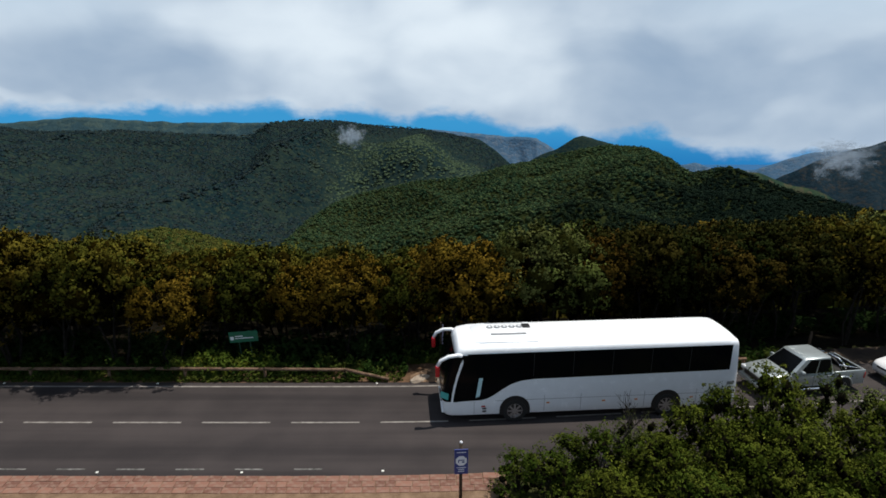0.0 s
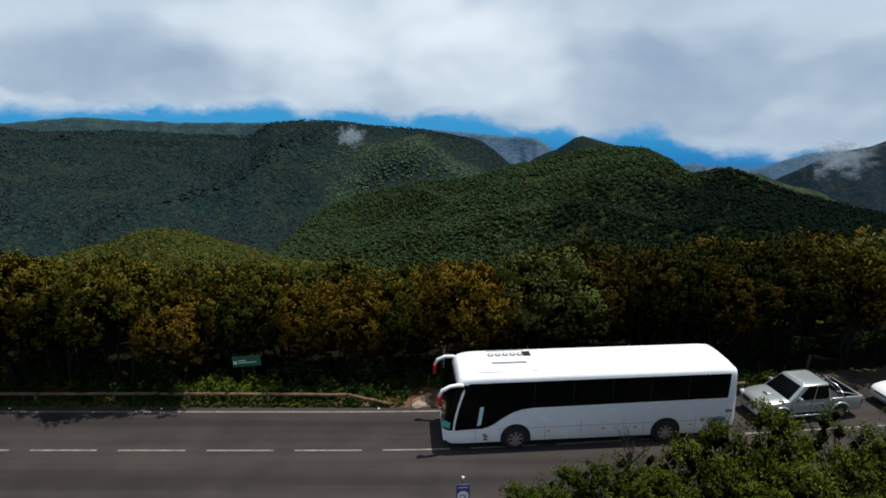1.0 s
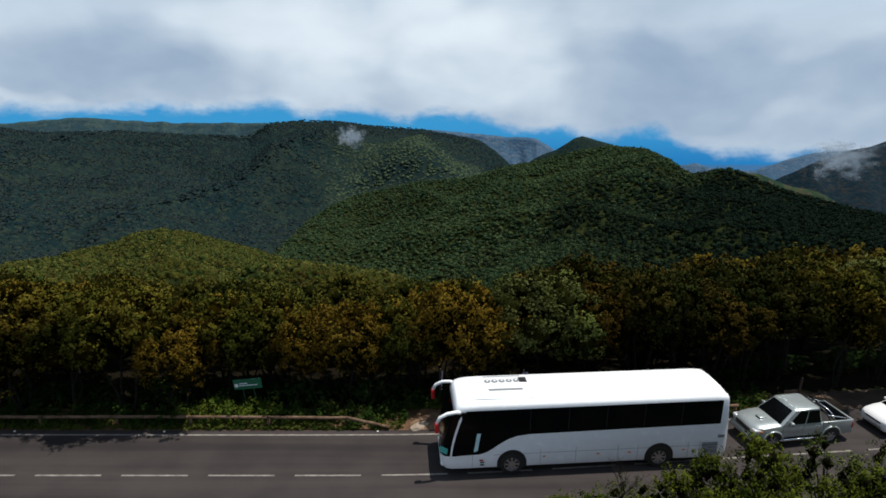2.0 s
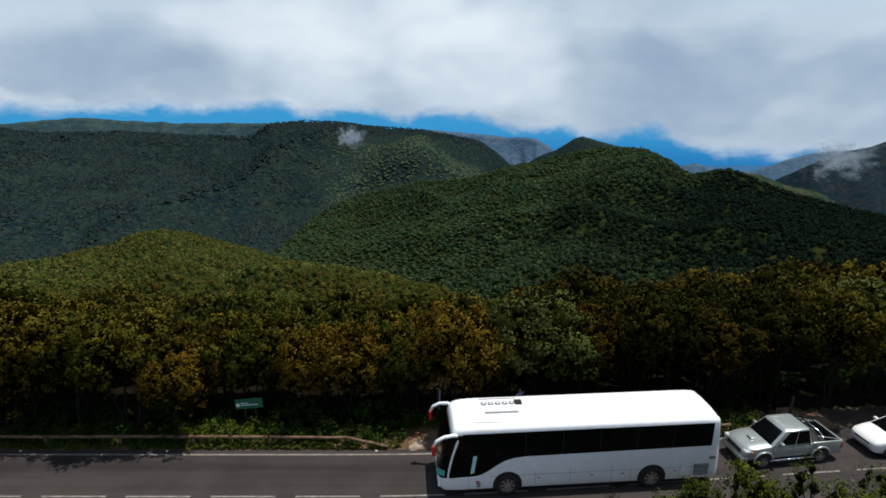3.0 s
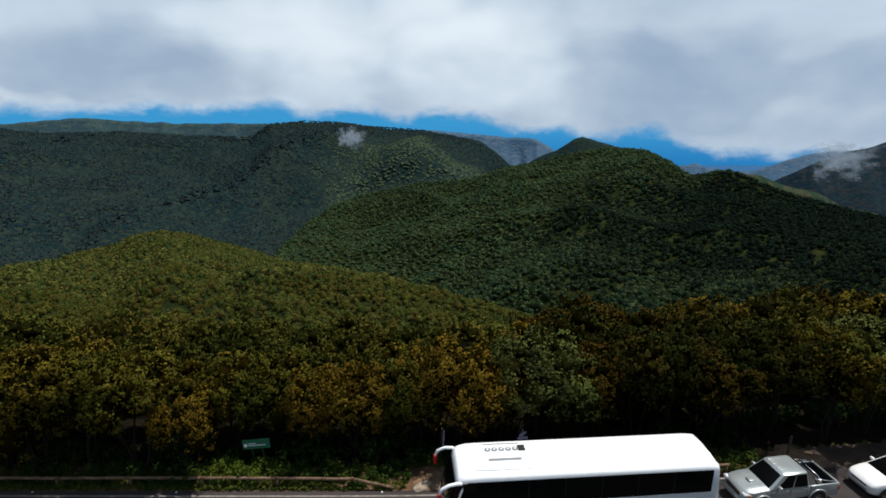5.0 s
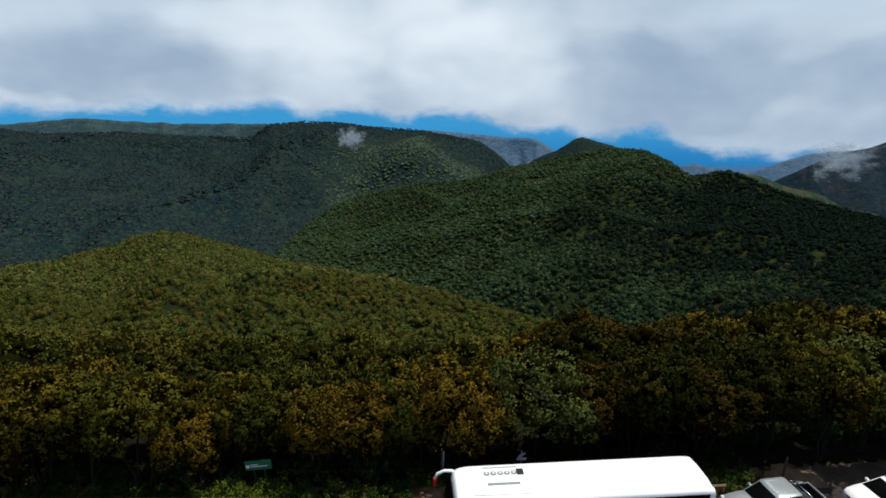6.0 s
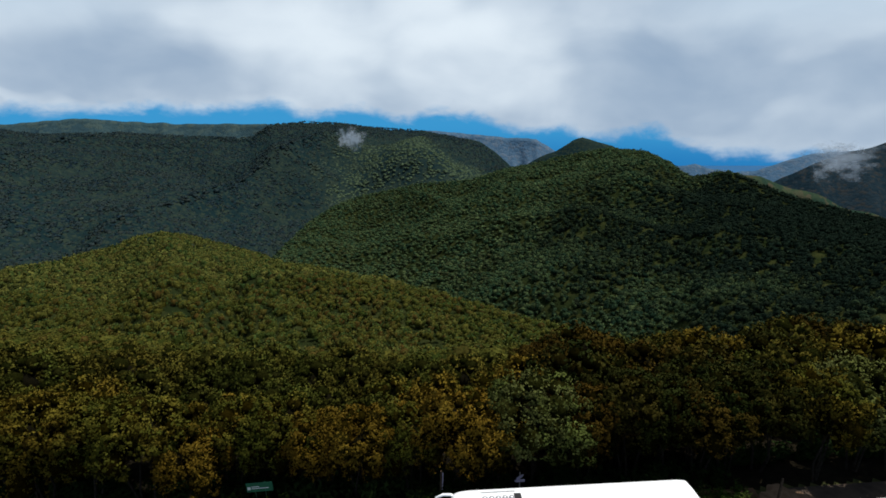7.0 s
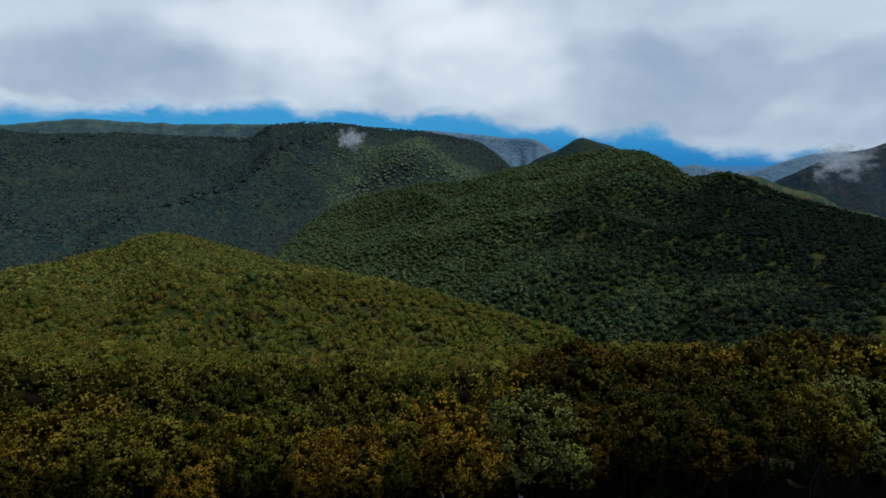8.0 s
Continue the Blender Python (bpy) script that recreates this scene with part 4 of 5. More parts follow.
def marker_post(x, y, h, label, panel=True):
    root = empty("marker_post", pose(x, y, float(land(x, y)), 0, 1.5, 0), label, "post")
    bm = bmesh.new()
    add_box(bm, -0.05, 0.05, -0.05, 0.05, -0.1, h, 0.01)
    part("post", bm, DARK_WOOD, root)
    if panel:
        bm = bmesh.new()
        add_box(bm, 0.06, 0.12, -0.03, 0.02, h * 0.45, h * 0.95, 0.006)
        part("panel", bm, LILAC_WHITE, root)


def blue_sign():
    root = empty("information_sign", pose(0.6, 15.2, 0.0, 0, 0, 4), "navy blue information sign with white emblem on a post", "sign")
    bm = bmesh.new()
    tube(bm, [(0, 0, -0.1), (0, 0, 2.2)], 0.055, 12)
    part("post", bm, DARK_WOOD, root, smooth=True)
    bm = bmesh.new()
    bmesh.ops.create_uvsphere(bm, u_segments=12, v_segments=8, radius=0.05, matrix=pose(0, 0, 2.24))
    part("finial", bm, WHITE_PAINT, root, "white ball finial", smooth=True)
    bm = bmesh.new()
    add_box(bm, -0.22, 0.22, -0.09, -0.06, 1.12, 2.04, 0.008)
    board = part("board", bm, NAVY, root)
    bm = bmesh.new()
    bmesh.ops.create_circle(bm, cap_ends=True, segments=8, radius=0.19, matrix=pose(0, -0.095, 1.62, 90, 22.5, 0))
    part("emblem", bm, WHITE_PAINT, board, "white octagonal emblem")
    for x, z, w, h in ((0.0, 1.65, 0.20, 0.03), (0.06, 1.58, 0.08, 0.05), (-0.09, 1.60, 0.03, 0.09)):
        bm = bmesh.new()
        add_box(bm, x - w / 2, x + w / 2, -0.103, -0.098, z - h / 2, z + h / 2)
        part("emblem_mark", bm, NAVY, board)
    for z in (1.92, 1.36, 1.29, 1.22):
        bm = bmesh.new()
        w = 0.3 if z > 1.3 else 0.2
        add_box(bm, -w / 2, w / 2, -0.096, -0.091, z, z + 0.025)
        part("lettering", bm, WHITE_PAINT, board, "line of tiny pale lettering")


green_sign()
trail_sign()
marker_post(-0.12, 25.0, 2.1, "dark wooden post with narrow pale panel by the path")
marker_post(18.1, 25.1, 1.6, "dark slim post at the mouth of the track", False)
blue_sign()


def rock(name, x, y, sx, sy, sz, seed, label):
    bm = bmesh.new()
    bmesh.ops.create_icosphere(bm, subdivisions=3, radius=1.0)
    for v in bm.verts:
        k = 1 + 0.25 * noise.noise(v.co * 1.6 + Vector((seed, 0, 0))) + 0.08 * noise.noise(v.co * 5 + Vector((0, seed, 0)))
        v.co = Vector((v.co.x * sx, v.co.y * sy, max(-0.3, v.co.z) * sz)) * k
    ob = part(name, bm, STONE, smooth=True)
    ob.matrix_world = pose(x, y, float(land(x, y)) + 0.06, 0, 0, seed * 30)
    tagged(ob, label, "rock", "rocks at the path")


rock("rock", -1.05, 23.12, 0.55, 0.24, 0.16, 1.3, "flat pale stone slab beside the road")
rock("rock", 0.05, 23.2, 0.5, 0.22, 0.17, 2.1, "flat pale stone slab at the path's mouth")
rock("rock", 0.75, 23.25, 0.22, 0.15, 0.13, 3.7, "small pale stone at the path's mouth")


def verge_plants():
    rng = np.random.default_rng(21)

    def tufts(name, k, xr, y_of, hgt, wid, per, leaf, mat, label, upright=0.5):
        x = rng.uniform(xr[0], xr[1], k)
        y = y_of(x, rng.uniform(0, 1, k)) + bend_of(x)
        z = land(x, y) + 0.04
        h = hgt * rng.uniform(0.5, 1.3, k)
        i = np.repeat(np.arange(k), per)
        f = rng.uniform(0, 1, len(i))
        d = unit(rng, len(i))
        p = np.stack([x[i] + d[:, 0] * wid * (0.4 + 0.6 * f), y[i] + d[:, 1] * wid * (0.4 + 0.6 * f), z[i] + h[i] * f], 1)
        d[:, 2] = np.abs(d[:, 2]) + upright
        v, q = leaf_quads(rng, p, d, leaf, 0.4, 1.9)
        tagged(mesh_ob(name, v, q, mat), label, "plants", kind="stuff")

    gapped = lambda x, f: np.where((x > -1.8) & (x < 1.6), 24.5 + 0.6 * f, 22.85 + 0.25 * f ** 2 * 8 * 0.85)
    tufts("verge_grass", 2600, (-36, 17.0), gapped, 0.26, 0.16, 12, 0.075, LEAF_VERGE, "low green grass and weeds on the verge")
    tufts("verge_weeds", 420, (-34, 16.5), lambda x, f: np.where((x > -1.8) & (x < 1.6), 24.6 + 0.6 * f, 23.0 + 1.5 * f), 0.65, 0.26, 46, 0.10, LEAF_VERGE, "leafy green weeds along the log fence")
    tufts("flowering_weeds", 46, (-12.4, -7.6), lambda x, f: 23.25 + 1.0 * f, 0.9, 0.34, 70, 0.10, LEAF_BRIGHT, "bright yellow-green flowering weeds below the sign")
    tufts("understorey", 520, (-36, 44), lambda x, f: np.where((x > 16) & (x < 27), 27.2 + f, 24.7 + 2.2 * f), 1.15, 0.5, 44, 0.17, LEAF_SHADED, "green shrubs under the edge of the wood, coloured dark for its shade")


LEAF_BRIGHT = foliage("yellow_green_leaves", ((0.055, 0.082, 0.012), (0.10, 0.115, 0.014), (0.17, 0.17, 0.02)), 0.4)
verge_plants()

# ---------------------------------------------------------------- shrubs on the near bank


def shrub_template(seed, label, mat, height=2.2, spread=1.35, clumps=36, leaves=80, leaf=0.062):
    rng = np.random.default_rng(seed)
    a = rng.uniform(0, 2 * math.pi, clumps)
    f = rng.uniform(0.02, 1, clumps) ** 0.9
    rad = spread * np.sqrt(np.clip(1.05 - f ** 2.2, 0.05, 1)) * rng.uniform(0.25, 1.0, clumps)
    cs = np.stack([rad * np.cos(a), rad * np.sin(a), height * f], 1)
    r = rng.uniform(0.22, 0.46, clumps)
    b = np.repeat(np.arange(clumps), 8)
    e = unit(rng, len(b))
    e[:, 2] = np.where(e[:, 2] < -0.3, -e[:, 2], e[:, 2])
    bc = cs[b] + e * r[b][:, None] * [1, 1, 1.45] * rng.uniform(0.6, 1.15, (len(b), 1))
    i = np.repeat(np.arange(len(b)), max(1, leaves // 8))
    d = unit(rng, len(i)) + 0.4 * e[i] + [0, 0, 0.25]
    d /= np.linalg.norm(d, axis=1, keepdims=True)
    c = bc[i] + d * (r[b][i] * 0.42)[:, None] * [1, 1, 1.3] * rng.uniform(0.4, 1.15, (len(i), 1))
    v, q = leaf_quads(rng, c, d + [0, 0, 0.3], leaf, 0.5, 1.8)
    core_v = (OCT_V[None] * r[:, None, None] * [0.5, 0.5, 0.75] * rng.uniform(0.7, 1.1, (clumps, 6, 1)) + cs[:, None]).reshape(-1, 3)
    core_f = (OCT_F[None] + (np.arange(clumps) * 6)[:, None, None]).reshape(-1, 3)
    root = empty("shrub", pose(0, 0, 0), label, "shrub", "shrubs on the bank")
    bm = bmesh.new()
    for k in range(10):
        tip = Vector(cs[k])
        tube(bm, [(rng.normal(0, 0.06), rng.normal(0, 0.06), -0.3), tip * 0.5 + Vector((0, 0, 0.15)), tip], [0.04, 0.026, 0.008], 5, False)
    part("stem", bm, BARK, root)
    mesh_ob("foliage", v, q, mat, root, True, soften(rng, d + 0.8 * e[i], 0.2))
    tagged(mesh_ob("twig_core", core_v, core_f, INNER_SHADE, root, True), "near-black core standing for the shade among inner twigs", kind="stuff")
    return root


def plant_shrubs():
    rng = np.random.default_rng(8)
    kinds = [shrub_template(3, "dense fresh green heath shrub on the bank", LEAF_SHRUB),
             shrub_template(4, "olive green shrub with upright shoots on the bank", LEAF_SHRUB, 2.4, 1.2, 34, 88, 0.06),
             shrub_template(5, "thin grey green shrub with open twigs", LEAF_GREEN, 2.5, 1.5, 24, 80, 0.055)]
    spots = [(2.5, 15.6, 1.4, 0), (3.4, 14.8, 1.9, 0), (4.3, 16.2, 1.6, 1), (5.0, 15.2, 2.4, 0), (4.9, 13.6, 2.2, 0), (6.4, 16.2, 2.3, 2), (6.7, 14.6, 2.7, 0), (7.7, 15.9, 3.0, 1),
             (8.3, 14.1, 3.4, 0), (9.0, 16.0, 3.5, 1), (9.3, 13.0, 3.3, 0), (10.4, 15.3, 4.45, 1), (10.7, 13.6, 3.6, 0), (11.6, 12.4, 3.5, 0), (11.8, 16.3, 3.0, 1), (12.3, 14.6, 3.4, 0),
             (13.4, 13.2, 3.8, 2), (13.9, 16.9, 3.4, 2), (14.4, 15.2, 3.6, 0), (15.8, 16.4, 3.6, 2), (16.0, 14.4, 3.7, 0), (17.5, 17.0, 3.3, 1), (17.8, 15.2, 3.8, 0), (7.0, 12.8, 2.8, 0), (9.8, 11.5, 3.2, 0), (19.5, 16.5, 3.5, 0)]
    used = set()
    low = [(x + rng.uniform(-0.8, 0.8), y - rng.uniform(0.7, 1.2), g_top * rng.uniform(0.62, 0.78), 0) for x, y, g_top, _ in spots[3:]]
    for x, y, top, k in spots + low:
        g = float(land(x, y))
        s = max(0.35, (top - g) / (2.35, 2.5, 2.6)[k])
        m = pose(x, y, g, rng.normal(0, 3), rng.normal(0, 3), rng.uniform(0, 360)) @ Matrix.Diagonal((max(0.85, s * 0.95), max(0.85, s * 0.95), s, 1))
        if k in used:
            copy_thing(kinds[k], m).matrix_basis = m
        else:
            used.add(k)
            kinds[k].matrix_basis = m


plant_shrubs()


def bare_shrub():
    rng = random.Random(4)
    bm = bmesh.new()

    def grow(p, d, length, r, depth):
        e = p + d * length
        mid = p.lerp(e, 0.5) + Vector((rng.uniform(-1, 1), rng.uniform(-1, 1), 0)) * length * 0.08
        tube(bm, [p, mid, e], [r, r * 0.8, r * 0.6], 5, False)
        if depth:
            for k in range(3 if depth > 1 else 4):
                nd = (d + Vector((rng.uniform(-0.9, 0.9), rng.uniform(-0.6, 0.6), rng.uniform(-0.2, 0.5)))).normalized()
                grow(e if k else mid, nd, length * rng.uniform(0.55, 0.8), r * 0.6, depth - 1)

    grow(Vector((0, 0, 0)), Vector((0.05, 0, 1)), 0.95, 0.045, 4)
    ob = part("bare_shrub", bm, BARK)
    ob.matrix_world = pose(5.75, 15.5, float(land(5.75, 15.5)) + 0.5)
    tagged(ob, "leafless grey dead shrub with thin twigs", "shrub")


bare_shrub()


def make_pavement():
    mat, n = material("red_paving_stone")
    rnd = n.add("ShaderNodeObjectInfo").outputs["Random"]
    pos = n.add("ShaderNodeTexCoord").outputs["Object"]
    g1, g2 = n.noise(pos, 5.0, 4.0), n.noise(pos, 45.0, 3.0, 0.7)
    c = n.mix(rnd, rgb(0.13, 0.058, 0.042), rgb(0.235, 0.115, 0.082))
    c = n.mix(n.step(n.m("ADD", n.m("MULTIPLY", g1, 0.7), n.m("MULTIPLY", g2, 0.3)), 0.42, 0.68), c, rgb(0.23, 0.15, 0.115))
    finish(n, c, 0.85, 0, g2, 0.4, 0.006, 0.2)
    bed = strip("pavement", -40, 2.2, 12.0, 16.28, 0.075, SAND, "red stone paved path along the road edge", "pavement", thick=0.12)
    rng = random.Random(3)
    shapes = []
    for w in (0.34, 0.46, 0.58):
        bm = bmesh.new()
        add_box(bm, -w / 2 + 0.012, w / 2 - 0.012, -0.138, 0.138, -0.05, 0.0, 0.012)
        me = bpy.data.meshes.new("paving_stone")
        bm.to_mesh(me)
        bm.free()
        me.materials.append(mat)
        shapes.append((w, me))
    for row in range(3):
        y = 16.13 - 0.29 * row
        x = -19.2 + rng.uniform(0, 0.4)
        while x < 1.7:
            w, me = rng.choice(shapes)
            ob = new("paving_stone", me)
            ob.parent = bed
            ob.matrix_basis = pose(x + w / 2, y + float(bend_of(x)), 0.1 + rng.uniform(-0.006, 0.006), rng.uniform(-1.2, 1.2), rng.uniform(-1.0, 1.0), rng.uniform(-2.5, 2.5))
            x += w


make_pavement()

# ---------------------------------------------------------------- vehicles
COACH_WHITE = plain("white_coach_paint", (0.84, 0.86, 0.89), 0.25, 0.0, 40.0, 0.03)
CAR_WHITE = plain("white_car_paint", (0.80, 0.80, 0.81), 0.22, 0.0, 40.0, 0.02)
SILVER = plain("silver_car_paint", (0.38, 0.42, 0.43), 0.32, 0.5, 60.0, 0.05)
GLASS = plain("dark_tinted_glass", (0.003, 0.0035, 0.004), 0.12, 0.0, 20.0, 0.1, 0.10)
TYRE = plain("tyre_rubber", (0.018, 0.018, 0.018), 0.85)
RIM = plain("wheel_metal", (0.50, 0.50, 0.51), 0.35, 0.85)
CHROME = plain("chrome", (0.75, 0.75, 0.76), 0.15, 1.0)
BLACK_TRIM = plain("black_trim", (0.012, 0.012, 0.013), 0.5)
GREY_TRIM = plain("grey_trim", (0.22, 0.23, 0.24), 0.5)
RED_LAMP = plain("red_lamp", (0.45, 0.015, 0.02), 0.2)
AMBER = plain("amber_lamp", (0.65, 0.22, 0.04), 0.25)
CLEAR_LAMP = plain("clear_lamp", (0.55, 0.57, 0.6), 0.12)
TEAL = plain("teal_board", (0.06, 0.36, 0.33), 0.5)
PALE_CYAN = plain("pale_cyan_strip", (0.50, 0.72, 0.76), 0.3)


def loft(bm, rings, cap0=True, cap1=True):
    """Skin over rings of equal length; each ring runs up one side and down the other, caps are strips across."""
    vr = [[bm.verts.new(p) for p in r] for r in rings]
    n = len(vr[0])
    for a, b in zip(vr, vr[1:]):
        for k in range(n):
            bm.faces.new((a[k], b[k], b[(k + 1) % n], a[(k + 1) % n]))
    for ring, on in ((vr[0], cap0), (vr[-1], cap1)):
        if on:
            for k in range(n // 2 - 1):
                bm.faces.new((ring[k], ring[k + 1], ring[n - 2 - k], ring[n - 1 - k]))
    bmesh.ops.recalc_face_normals(bm, faces=bm.faces)


def plate(bm, outline, depth):
    """A flat plate: outline of points, thickened by the vector depth."""
    f = bm.faces.new([bm.verts.new(Vector(p)) for p in outline])
    r = bmesh.ops.extrude_face_region(bm, geom=[f])
    bmesh.ops.translate(bm, verts=[v for v in r["geom"] if isinstance(v, bmesh.types.BMVert)], vec=depth)
    bmesh.ops.recalc_face_normals(bm, faces=bm.faces)


def smooth_by_angle(ob, deg=35):
    """Smooth shading with sharp edges kept where faces meet steeply."""
    me = ob.data
    bm = bmesh.new()
    bm.from_mesh(me)
    for f in bm.faces:
        f.smooth = True
    for e in bm.edges:
        e.smooth = len(e.link_faces) == 2 and e.calc_face_angle(0) < radians(deg)
    bm.to_mesh(me)
    bm.free()
    return ob


def add_wheel(parent, x, y, r, w, side, spokes=6):
    """Tyre with rim, spokes and hub; side -1 faces the near side."""
    bm = bmesh.new()
    prof = [(r * 0.62, -w / 2), (r * 0.92, -w / 2), (r, -w * 0.34), (r, w * 0.34), (r * 0.92, w / 2), (r * 0.62, w / 2)]
    n = 28
    rings = [[bm.verts.new((x + pr * math.cos(2 * math.pi * k / n), y + py, r + pr * math.sin(2 * math.pi * k / n))) for pr, py in prof] for k in range(n)]
    for k in range(n):
        for j in range(len(prof) - 1):
            bm.faces.new((rings[k][j], rings[(k + 1) % n][j], rings[(k + 1) % n][j + 1], rings[k][j + 1]))
    bmesh.ops.recalc_face_normals(bm, faces=bm.faces)
    wheel = smooth_by_angle(part("wheel", bm, TYRE, parent))
    bm = bmesh.new()
    yo = y + side * (w / 2 - 0.03)
    prof = [(r * 0.64, 0.03), (r * 0.60, 0.03), (r * 0.55, -0.05), (r * 0.2, -0.03), (r * 0.17, 0.03), (0.001, 0.035)]
    rings = [[bm.verts.new((x + pr * math.cos(2 * math.pi * k / n), yo + side * py, r + pr * math.sin(2 * math.pi * k / n))) for pr, py in prof] for k in range(n)]
    for k in range(n):
        for j in range(len(prof) - 1):
            bm.faces.new((rings[k][j], rings[(k + 1) % n][j], rings[(k + 1) % n][j + 1], rings[k][j + 1]))
    for k in range(spokes):
        m = Matrix.Translation((x, yo, r)) @ Matrix.Rotation(2 * math.pi * k / spokes, 4, "Y")
        add_box(bm, r * 0.15, r * 0.58, -0.02 if side > 0 else -0.03, 0.03 if side > 0 else 0.02, -r * 0.07, r * 0.07, 0.0, m)
    bmesh.ops.recalc_face_normals(bm, faces=bm.faces)
    part("rim", bm, RIM, wheel, "pale metal wheel rim")


def add_arch(parent, x, y, r, side):
    """Dark wheel arch lip on a flat body side."""
    bm = bmesh.new()
    pts = [(x + r * math.cos(a), y, r * 0.9 + r * math.sin(a)) for a in [math.pi * k / 16 for k in range(17)]]
    pts = [(x + r, y, 0.34)] + pts + [(x - r, y, 0.34)]
    plate(bm, pts, (0, side * 0.012, 0))
    part("wheel_arch", bm, BLACK_TRIM, parent)


def coach():
    root = empty("coach", pose(-0.07, 20.78, 0, 0, 0, 4.4), "white touring coach with dark tinted windows on the road", "bus")
    L, HW = 12.2, 1.26
    half = [(0.86, 0.30), (0.97, 0.36), (1.0, 0.48), (1.0, 0.75), (1.0, 1.05), (1.0, 1.4), (1.0, 1.75), (1.0, 2.2), (1.0, 2.7), (0.992, 3.06), (0.98, 3.17), (0.95, 3.25), (0.86, 3.31), (0.6, 3.35), (0.25, 3.37)]

    def lean(z):
        return 0.62 * max(0.0, (z - 0.95) / 2.4) ** 1.5 + 0.10 * max(0.0, (0.6 - z) / 0.3)

    def ring(st, hw, sz, w):
        right = [(st + lean(z) * w, -HW * hw * f, 0.30 + (z - 0.30) * sz) for f, z in half]
        return right + [(x, -y, z) for x, y, z in reversed(right)]

    stations = [(0.0, 0.80, 0.955, 1.0), (0.05, 0.88, 0.965, 1.0), (0.16, 0.95, 0.975, 1.0), (0.36, 0.985, 0.985, 0.95), (0.75, 1.0, 0.995, 0.75), (1.3, 1.0, 1.0, 0.4), (2.2, 1.0, 1.0, 0.0), (6.0, 1.0, 1.0, 0.0),
                (11.5, 1.0, 1.0, 0.0), (11.95, 0.99, 0.99, -0.12), (12.12, 0.965, 0.98, -0.22), (L, 0.90, 0.965, -0.3)]
    bm = bmesh.new()
    loft(bm, [ring(*q) for q in stations])
    smooth_by_angle(part("body", bm, COACH_WHITE, root), 40)
    # windscreen, wrapped round the front
    bm = bmesh.new()
    rows = []
    for z in (0.98, 1.2, 1.5, 1.9, 2.3, 2.65, 3.0):
        row = []
        for st, hw in ((0.60, 0.996), (0.16, 0.95), (0.05, 0.88), (0.0, 0.80)):
            row.append((st + lean(z) * 1.0 - 0.016, -HW * hw - 0.012, z))
        row += [(-0.02 + lean(z), -HW * 0.4, z), (-0.02 + lean(z), 0.0, z)]
        rows.append(row + [(x, -y, zz) for x, y, zz in reversed(row[:-1])])
    vr = [[bm.verts.new(p) for p in r] for r in rows]
    for a, b in zip(vr, vr[1:]):
        for k in range(len(a) - 1):
            bm.faces.new((a[k], b[k], b[k + 1], a[k + 1]))
    bmesh.ops.recalc_face_normals(bm, faces=bm.faces)
    part("windscreen", bm, GLASS, root, "large dark wrapped windscreen", smooth=True)
    bm = bmesh.new()
    plate(bm, [(0.20, -1.26, 1.10), (-0.10, -1.02, 1.10), (-0.06, -1.01, 1.36), (0.23, -1.26, 1.36)], (-0.006, -0.008, 0))
    part("route_board", bm, TEAL, root, "teal board behind the windscreen")
    for sgn in (-1, 1):
        y = sgn * (HW + 0.002)
        bm = bmesh.new()
        low = [(11.72, 2.0), (3.6, 1.90), (3.1, 1.84), (2.7, 1.70), (2.35, 1.48), (2.05, 1.26), (1.8, 1.12), (1.55, 1.04), (0.40, 1.0)]
        top = [(0.49, 1.5), (0.62, 2.05), (0.76, 2.5), (0.98, 3.06), (11.72, 3.10)]
        plate(bm, [(x, y, z) for x, z in low + top], (0, sgn * 0.012, 0))
        part("side_window", bm, GLASS, root, "long dark side window band")
        for x in (3.6, 5.2, 6.8, 8.4, 10.0):
            bm = bmesh.new()
            add_box(bm, x - 0.012, x + 0.012, y + sgn * 0.0125, y + sgn * 0.0155, 2.02, 3.06)
            part("window_joint", bm, BLACK_TRIM, root)
        bm = bmesh.new()
        plate(bm, [(1.30, y + sgn * 0.013, 1.16), (1.46, y + sgn * 0.013, 1.22), (1.58, y + sgn * 0.013, 2.02), (1.42, y + sgn * 0.013, 2.02)], (0, sgn * 0.006, 0))
        part("quarter_panel", bm, PALE_CYAN, root, "pale cyan strip by the driver's window")
        # mouldings and luggage flap joints
        for x0, x1, z in ((2.0, 11.8, 1.20), (2.1, 11.8, 0.98)):
            bm = bmesh.new()
            add_box(bm, x0, x1, y, y + sgn * 0.003, z - 0.007, z + 0.007)
            part("moulding", bm, COACH_WHITE if z > 1.1 else GREY_TRIM, root)
        for x in (1.25, 4.1, 5.6, 7.4, 8.25, 10.45, 10.95):
            bm = bmesh.new()
            add_box(bm, x - 0.006, x + 0.006, y, y + sgn * 0.004, 0.42, 1.18)
            part("flap_joint", bm, GREY_TRIM, root)
        for x in (4.25, 6.55, 7.9, 10.25):
            bm = bmesh.new()
            add_box(bm, x - 0.06, x + 0.06, y, y + sgn * 0.012, 0.78, 0.83, 0.004)
            part("side_marker", bm, AMBER, root, "small amber side marker")
        for x, z, mt in ((1.62, 0.72, RED_LAMP), (1.66, 0.62, BLACK_TRIM), (1.66, 0.50, BLACK_TRIM)):
            bm = bmesh.new()
            add_box(bm, x - 0.08, x + 0.08, y, y + sgn * 0.012, z, z + 0.06, 0.004)
            part("side_fitting", bm, mt, root)
        for k in range(9):
            bm = bmesh.new()
            add_box(bm, 11.05, 11.72, y, y + sgn * 0.014, 0.55 + k * 0.065, 0.585 + k * 0.065, 0.004)
            part("grille_slat", bm, GREY_TRIM, root)
        bm = bmesh.new()
